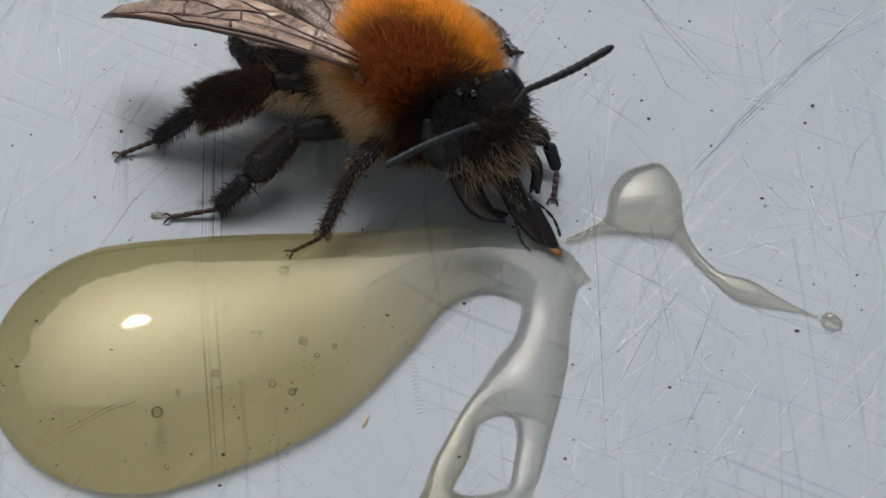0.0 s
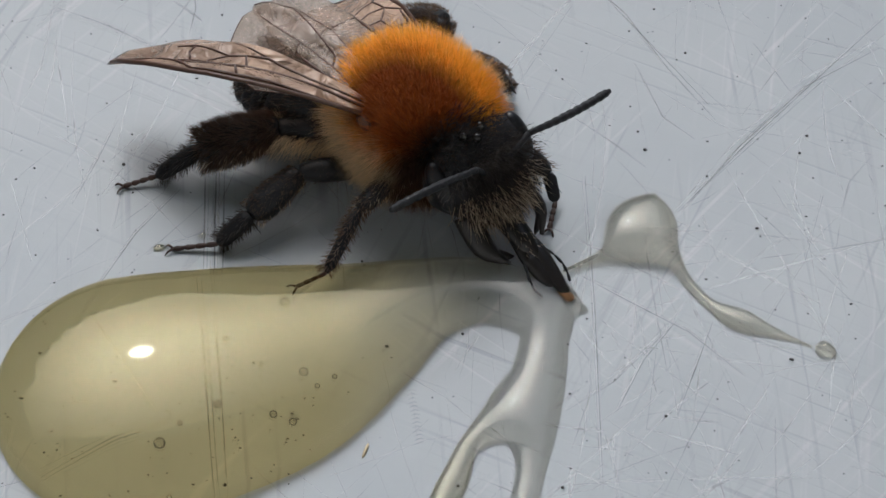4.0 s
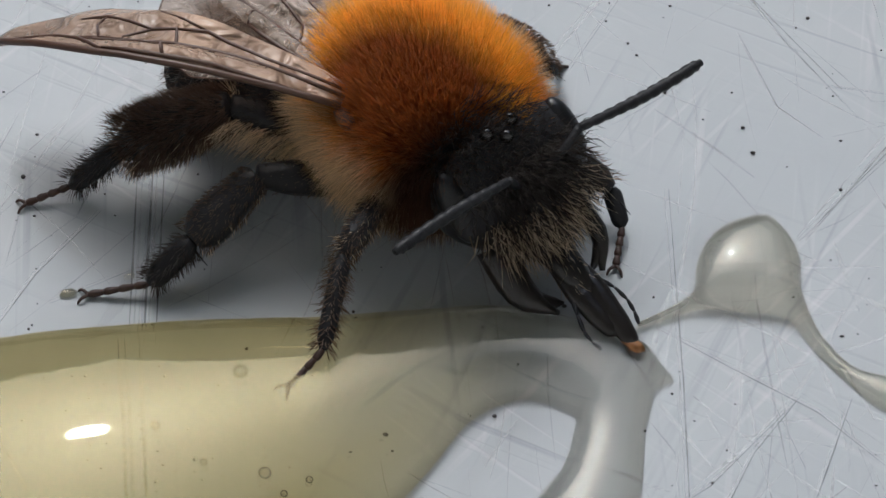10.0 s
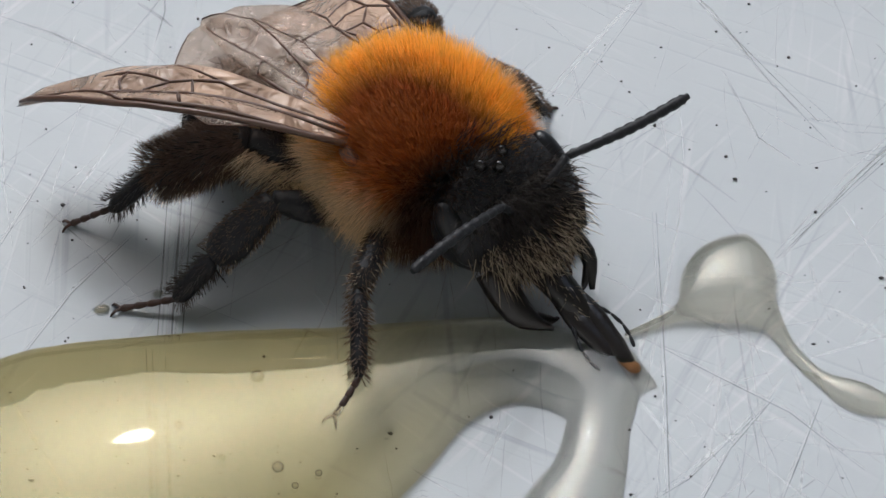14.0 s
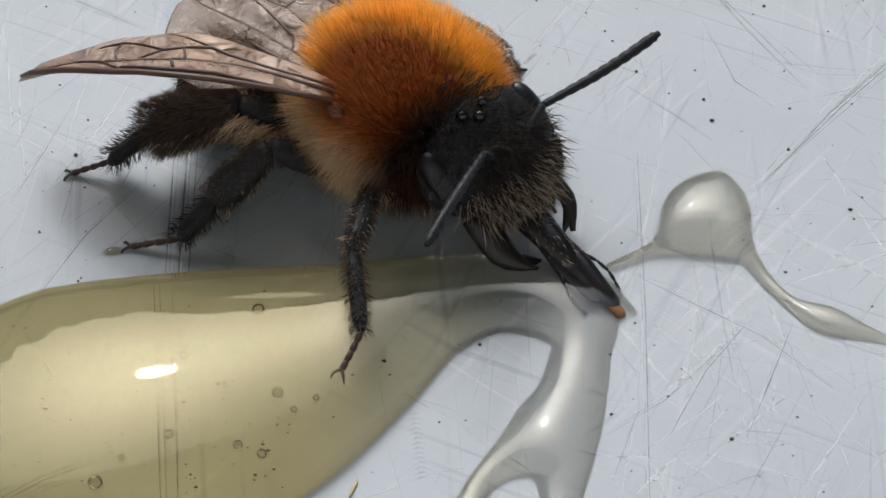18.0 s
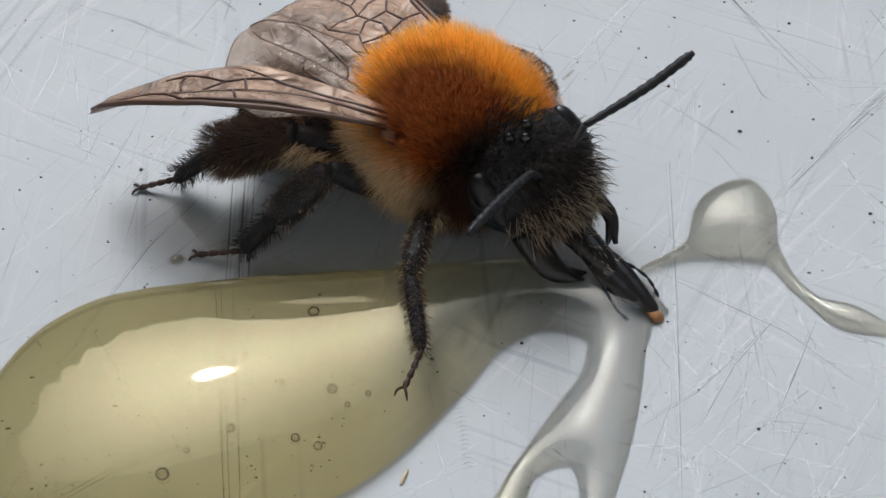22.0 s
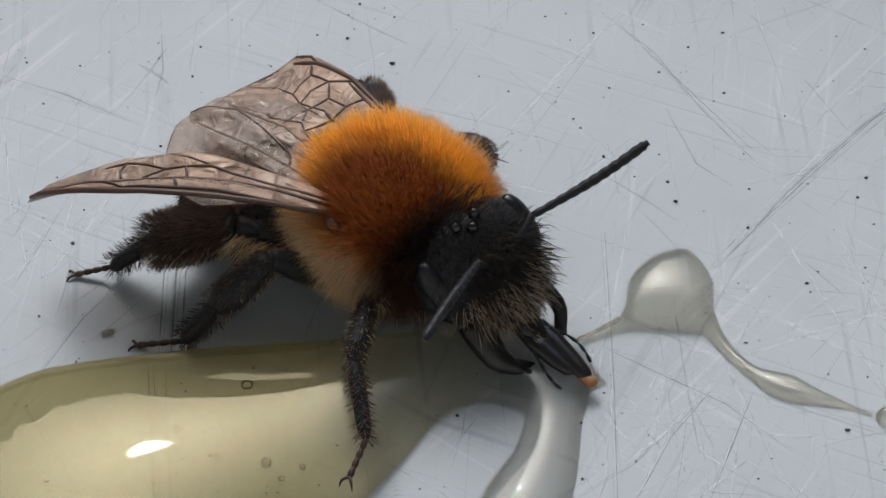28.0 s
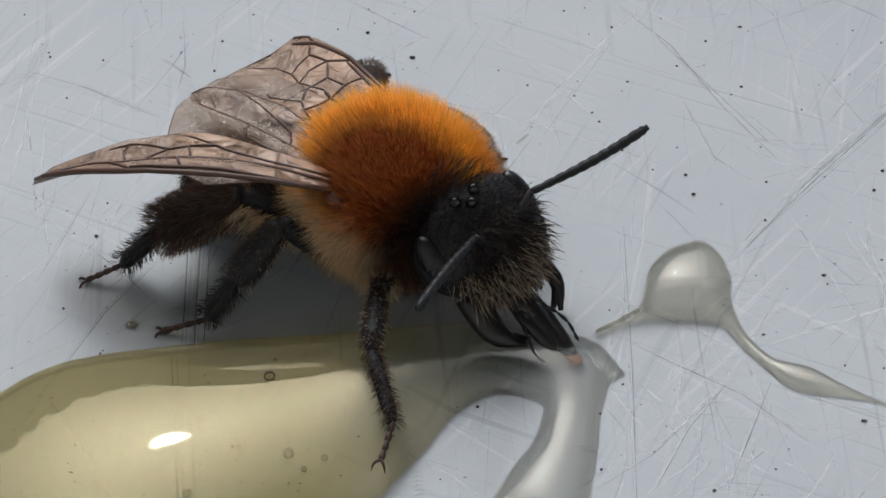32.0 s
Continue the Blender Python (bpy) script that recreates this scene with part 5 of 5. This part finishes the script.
for mat, count, name, z in ((SCRATCH_DARK, 90, "fine_scratches", 0.0012), (SCRATCH_LIGHT, 320, "bright_scratches", 0.0016)):
    geo = []
    for k in range(count):
        x, y = rng.uniform(-16, 16), rng.uniform(-14, 18)
        if k >= 260:
            x, y = rng.uniform(3.5, 12), rng.uniform(-11, 1)
        if -12 < x < -1 and -10 < y < -2.5 and k % 4:
            continue
        a = rng.choice([rng.normal(0.9, 0.3), rng.normal(-0.65, 0.35), rng.normal(1.6, 0.15), rng.uniform(0, 3.14)])
        n = abs(rng.normal(0, 1.9)) + 0.3
        bend = rng.normal(0, 0.05)
        geo.append(strip([(x + n * f * math.cos(a + bend * f), y + n * f * math.sin(a + bend * f)) for f in (-1, -0.4, 0.2, 0.6, 1)], 0.012 + abs(rng.normal(0, 0.026)) + (0.04 if k >= 260 else 0), z))
    tagged(part(name, join(*geo), mat, kind="stuff", smooth=False), "fine criss-cross scratches in the table's lacquer", "scratches")
geo = []
for k in range(430):
    x, y, r = rng.uniform(-15, 15), rng.uniform(-13, 16), abs(rng.normal(0.0, 0.016)) + 0.014
    geo.append(ball((x, y, r * 0.5), AX, (r, r * rng.uniform(0.6, 1.2), r * 0.6), 4, 6, 0.5, k))
tagged(part("grit", join(*geo), SPECK, kind="stuff"), "tiny dark grit scattered on the table", "grit")

# single dark crumbs: place and size
for x, y, r in [
    (-1.2, 7.94, 0.0992),
    (7.36, 8.58, 0.0558),
    (11.61, -2.74, 0.062),
    (9.86, -4.64, 0.0868),
    (10.97, -1.18, 0.0372),
    (10.83, 1.72, 0.0372),
    (7.63, -1.92, 0.0558),
    (7.94, -1.86, 0.031),
    (7.5, -0.04, 0.031),
    (4.43, -2.78, 0.0279),
    (4.7, -3.94, 0.0279),
    (5.49, -3.54, 0.0248),
    (8.1, -5.4, 0.0372),
    (6.93, -7.53, 0.0372),
    (6.07, -9.79, 0.031),
    (0.61, -5.94, 0.031),
    (-9.5, -0.35, 0.0434),
    (-8.66, -5.55, 0.0496),
    (-11.18, -6.07, 0.0434),
    (-8.63, -6.94, 0.031),
    (-5.18, -7.55, 0.0372),
    (-3.92, -7.55, 0.0372),
    (-3.79, -6.69, 0.0558),
    (-5.49, -9.81, 0.0744),
    (-8.43, -0.33, 0.031),
    (-9.52, -0.3, 0.031),
    (-10.25, -1.37, 0.0248),
    (-5.92, -2.09, 0.031),
    (5.36, 0.22, 0.0248),
    (6.63, -1.04, 0.031),
]:
    tagged(part("crumb", ball((x, y, r * 0.3), AX, (r * 0.8, r * 0.45, r * 0.35), 6, 9, 0.9, x), SPECK), "dark crumb of grit on the table", "grit", "crumbs on the table")
# air bubbles under the honey's skin
for x, y, r in [(-4.06, -3.39, 0.148), (-7.2, -7.98, 0.166), (-3.47, -5.66, 0.13), (-4.23, -7.01, 0.111), (-3.7, -7.22, 0.111), (-5.6, -4.67, 0.092), (-4.63, -5.46, 0.074), (-2.63, -5.77, 0.074), (-6.7, -7.36, 0.074), (-6.85, -9.6, 0.074), (-3.09, -6.09, 0.074), (-5.74, -6.76, 0.111)]:
    part("bubble", ball((x, y, 0.55), AX, (r, r, r), 10, 14), BUBBLE, honey, "round air bubble")
for x, y, r in [(-8.53, -5.94, 0.12), (-10.99, -6.43, 0.1), (-10.61, -5.0, 0.09), (-11.31, -6.99, 0.06), (-8.5, -7.32, 0.07), (-5.52, -5.81, 0.07), (-5.23, -7.63, 0.07), (-5.09, -7.93, 0.09), (-5.45, -9.01, 0.1), (-6.27, -9.05, 0.07), (-3.85, -7.6, 0.07), (-3.62, -7.0, 0.09), (-7.47, -8.8, 0.05), (-8.33, -5.27, 0.05), (-9.73, -9.4, 0.07), (-9.15, -5.25, 0.05), (-2.29, -6.1, 0.05), (-4.55, -6.31, 0.055), (-3.03, -3.29, 0.05), (-2.68, -3.36, 0.05), (-1.93, -5.01, 0.05), (-3.2, -6.34, 0.05), (-6.03, -6.1, 0.05), (-10.05, -4.62, 0.05)]:
    part("speck", ball((x, y, 0.3), AX, (r * 0.6, r * 0.32, r * 0.3), 6, 8, 0.9, x), SPECK, honey, "dark crumb sunk in the honey")
geo = []
for k in range(120):
    x, y, r = rng.uniform(-11, -3), rng.uniform(-9, -3.5), rng.uniform(0.018, 0.036)
    geo.append(ball((x, y, rng.uniform(0.3, 0.7)), AX, (r, r * 0.6, r * 0.6), 4, 6, 0.5, k))
part("dust", join(*geo), SPECK, honey, kind="stuff")
# a short row of tiny dents, and a yellowish fleck
geo = [strip([(-0.67 + 0.021 * k, -5.79 - 0.132 * k), (-0.53 + 0.021 * k, -5.72 - 0.132 * k), (-0.41 + 0.021 * k, -5.76 - 0.132 * k)], 0.035, 0.0028) for k in range(14)]
tagged(part("dent_row", join(*geo), SCRATCH_DARK, kind="stuff", smooth=False), "short row of tiny dents in the lacquer", "scratches")
tagged(part("fleck", ball((-1.73, -7.72, 0.02), (Vector((0.3, 1, 0)), Vector((1, -0.3, 0)), UP), (0.22, 0.05, 0.04), 8, 10, 0.6, 3), FLECK), "small dried yellowish fleck on the table", "grit")
for x, y, r in [
    (-7.72, -0.97, 0.16),
    (-6.53, -0.54, 0.11),
    (-7.73, -0.98, 0.13),
]:
    tagged(part("honey_bead", puddle([[(x - r * 0.4, y, r * 0.7), (x + r * 0.4, y + 0.03, r * 0.7)]], 0.02, 0.05, 0.6, 0.04, 0.6, None, (0.05, 0.06)), PALE_HONEY), "tiny clear bead of honey", "honey", "honey beads")


# ---- what moves ----
def frame_of(d, pole):
    x = d.normalized()
    y = (pole - x * pole.dot(x)).normalized()
    return Matrix((x, y, x.cross(y))).transposed()


def place_at(rows, t):
    ts_ = [r[0] for r in rows]
    return [float(np.interp(t, ts_, [r[k] for r in rows])) for k in range(1, len(rows[0]))]


def motions():
    walk(bee, [(t, pose(x * MM, y * MM, 0, 0, 0, yaw)) for t, x, y, yaw in BEE_ROWS])
    hp = HEAD_PIVOT * MM
    walk(head, [(t, pose(hp.x + back * MM, hp.y, hp.z, 0, 0, turn)) for t, back, turn in ((0, -0.2, 2), (9, -0.2, 3), (13, -0.2, 3), (19, -0.15, 3), (24, -0.15, 4), (28, -0.05, 3), (32, -0.05, 0))])
    tp = (TONGUE_PIVOT - HEAD_PIVOT) * MM
    nods = [(0, 0, -2, 0.5), (2, 2, -3, 0.6), (3.5, 0, 0, 0.65), (6, -2, -2, 0.8), (9, 0, 1, 0.4), (11, 0, 1, 0.5), (13, 0, 0, 0.65), (17, 1, 0, 0.8), (19, -2, -3, 0.95), (22, 0, -2, 0.8), (23, 0, -1, 0.75), (25, -1, -2, 0.6), (28, 2, 2, 0.1), (30, 0, 0, 0), (32, -3, -2, 0)]
    way = (tongue_tip - TONGUE_PIVOT).normalized() * MM
    for ob in MOUTH:
        walk(ob, [(t, pose(*(tp + way * out), 0, -a, b)) for t, a, b, out in nods])
    lp, rp = (Vector((3.25, 1.95, 3.1)) - HEAD_PIVOT) * MM, (Vector((3.42, -0.05, 3.25)) - HEAD_PIVOT) * MM
    # where each feeler points, in the head's space
    for ob, at, rest, ways in (
        (feeler_left, lp, Vector((0.62, 3.17, 0.43)), ((0, 0, 0.989, -0.145), (2, -0.069, 0.971, -0.227), (6, -0.008, 0.986, -0.168), (9, -0.006, 0.993, -0.115), (11, 0.09, 0.983, -0.163), (12, 0.128, 0.987, -0.093), (14, 0.144, 0.988, -0.06), (18, 0.187, 0.978, 0.092), (19, 0.221, 0.963, 0.152), (22, 0.224, 0.962, 0.156), (24, 0.145, 0.987, 0.076), (25, 0.168, 0.974, 0.15), (29, 0.36, 0.89, 0.28), (32, 0.304, 0.937, 0.174))),
        (feeler_right, rp, Vector((0.98, -2.73, 0.75)), ((0, 0, -0.98, 0.2), (1.4, 0.05, -0.97, 0.15), (1.7, 0.3, -0.87, -0.2), (2, 0.523, -0.634, -0.57), (2.3, 0.3, -0.87, -0.2), (2.6, 0.05, -0.97, 0.15), (6, -0.035, -0.978, 0.206), (9, 0.014, -0.979, 0.201), (12, 0.171, -0.966, 0.195), (14, 0.176, -0.944, 0.28), (18, 0.384, -0.917, 0.103), (19, 0.272, -0.932, 0.24), (22, 0.282, -0.907, 0.314), (23, 0.35, -0.92, 0.1), (24, 0.23, -0.955, 0.1), (25, 0.3, -0.92, 0.2), (29, 0.379, -0.897, 0.227), (32, 0.36, -0.9, 0.23))),
    ):
        walk(ob, [(t, Matrix.Translation(at) @ rest.rotation_difference(Vector((x, y, z))).to_matrix().to_4x4()) for t, x, y, z in ways])
    for (base, ob), much in zip(LEFT_WINGS, (1.0, 0.2)):
        walk(ob, [(t, pose(*(Vector(base) * MM), 0, a * much, b * much)) for t, a, b in ((0, -12, -4), (9, -12, -4), (14, -8, -3), (17, -4, -2), (23, 0, 0), (25, 0, 0), (28, -1, 0), (32, -1, 0))])
    for thigh, lower, hip, knee, foot, feet in LEGS:
        a, b = (knee - hip).length, (foot - knee).length
        pole = knee - hip
        rest1, rest2 = frame_of(knee - hip, UP), frame_of(foot - knee, UP)
        up_rows, low_rows = [], []
        for t, x, y, yaw in BEE_ROWS:
            fx, fy, *fz = place_at(feet, t)
            c, s = math.cos(radians(yaw)), math.sin(radians(yaw))
            dx, dy = fx - x, fy - y
            goal = Vector((c * dx + s * dy, -s * dx + c * dy, fz[0] if fz else foot.z))
            way = goal - hip
            d = min(way.length, (a + b) * 0.995)
            way.normalize()
            out = (pole - way * pole.dot(way)).normalized()
            ca = max(-1.0, min(1.0, (a * a + d * d - b * b) / (2 * a * d)))
            k = hip + way * (a * ca) + out * (a * math.sqrt(1 - ca * ca))
            end = hip + way * d
            r1 = (frame_of(k - hip, UP) @ rest1.inverted()).to_4x4()
            r2 = (frame_of(end - k, UP) @ rest2.inverted()).to_4x4()
            m1 = Matrix.Translation(hip * MM) @ r1
            up_rows.append((t, m1))
            low_rows.append((t, m1.inverted() @ Matrix.Translation(k * MM) @ r2))
        walk(thigh, up_rows)
        for ob in lower:
            walk(ob, low_rows)


motions()
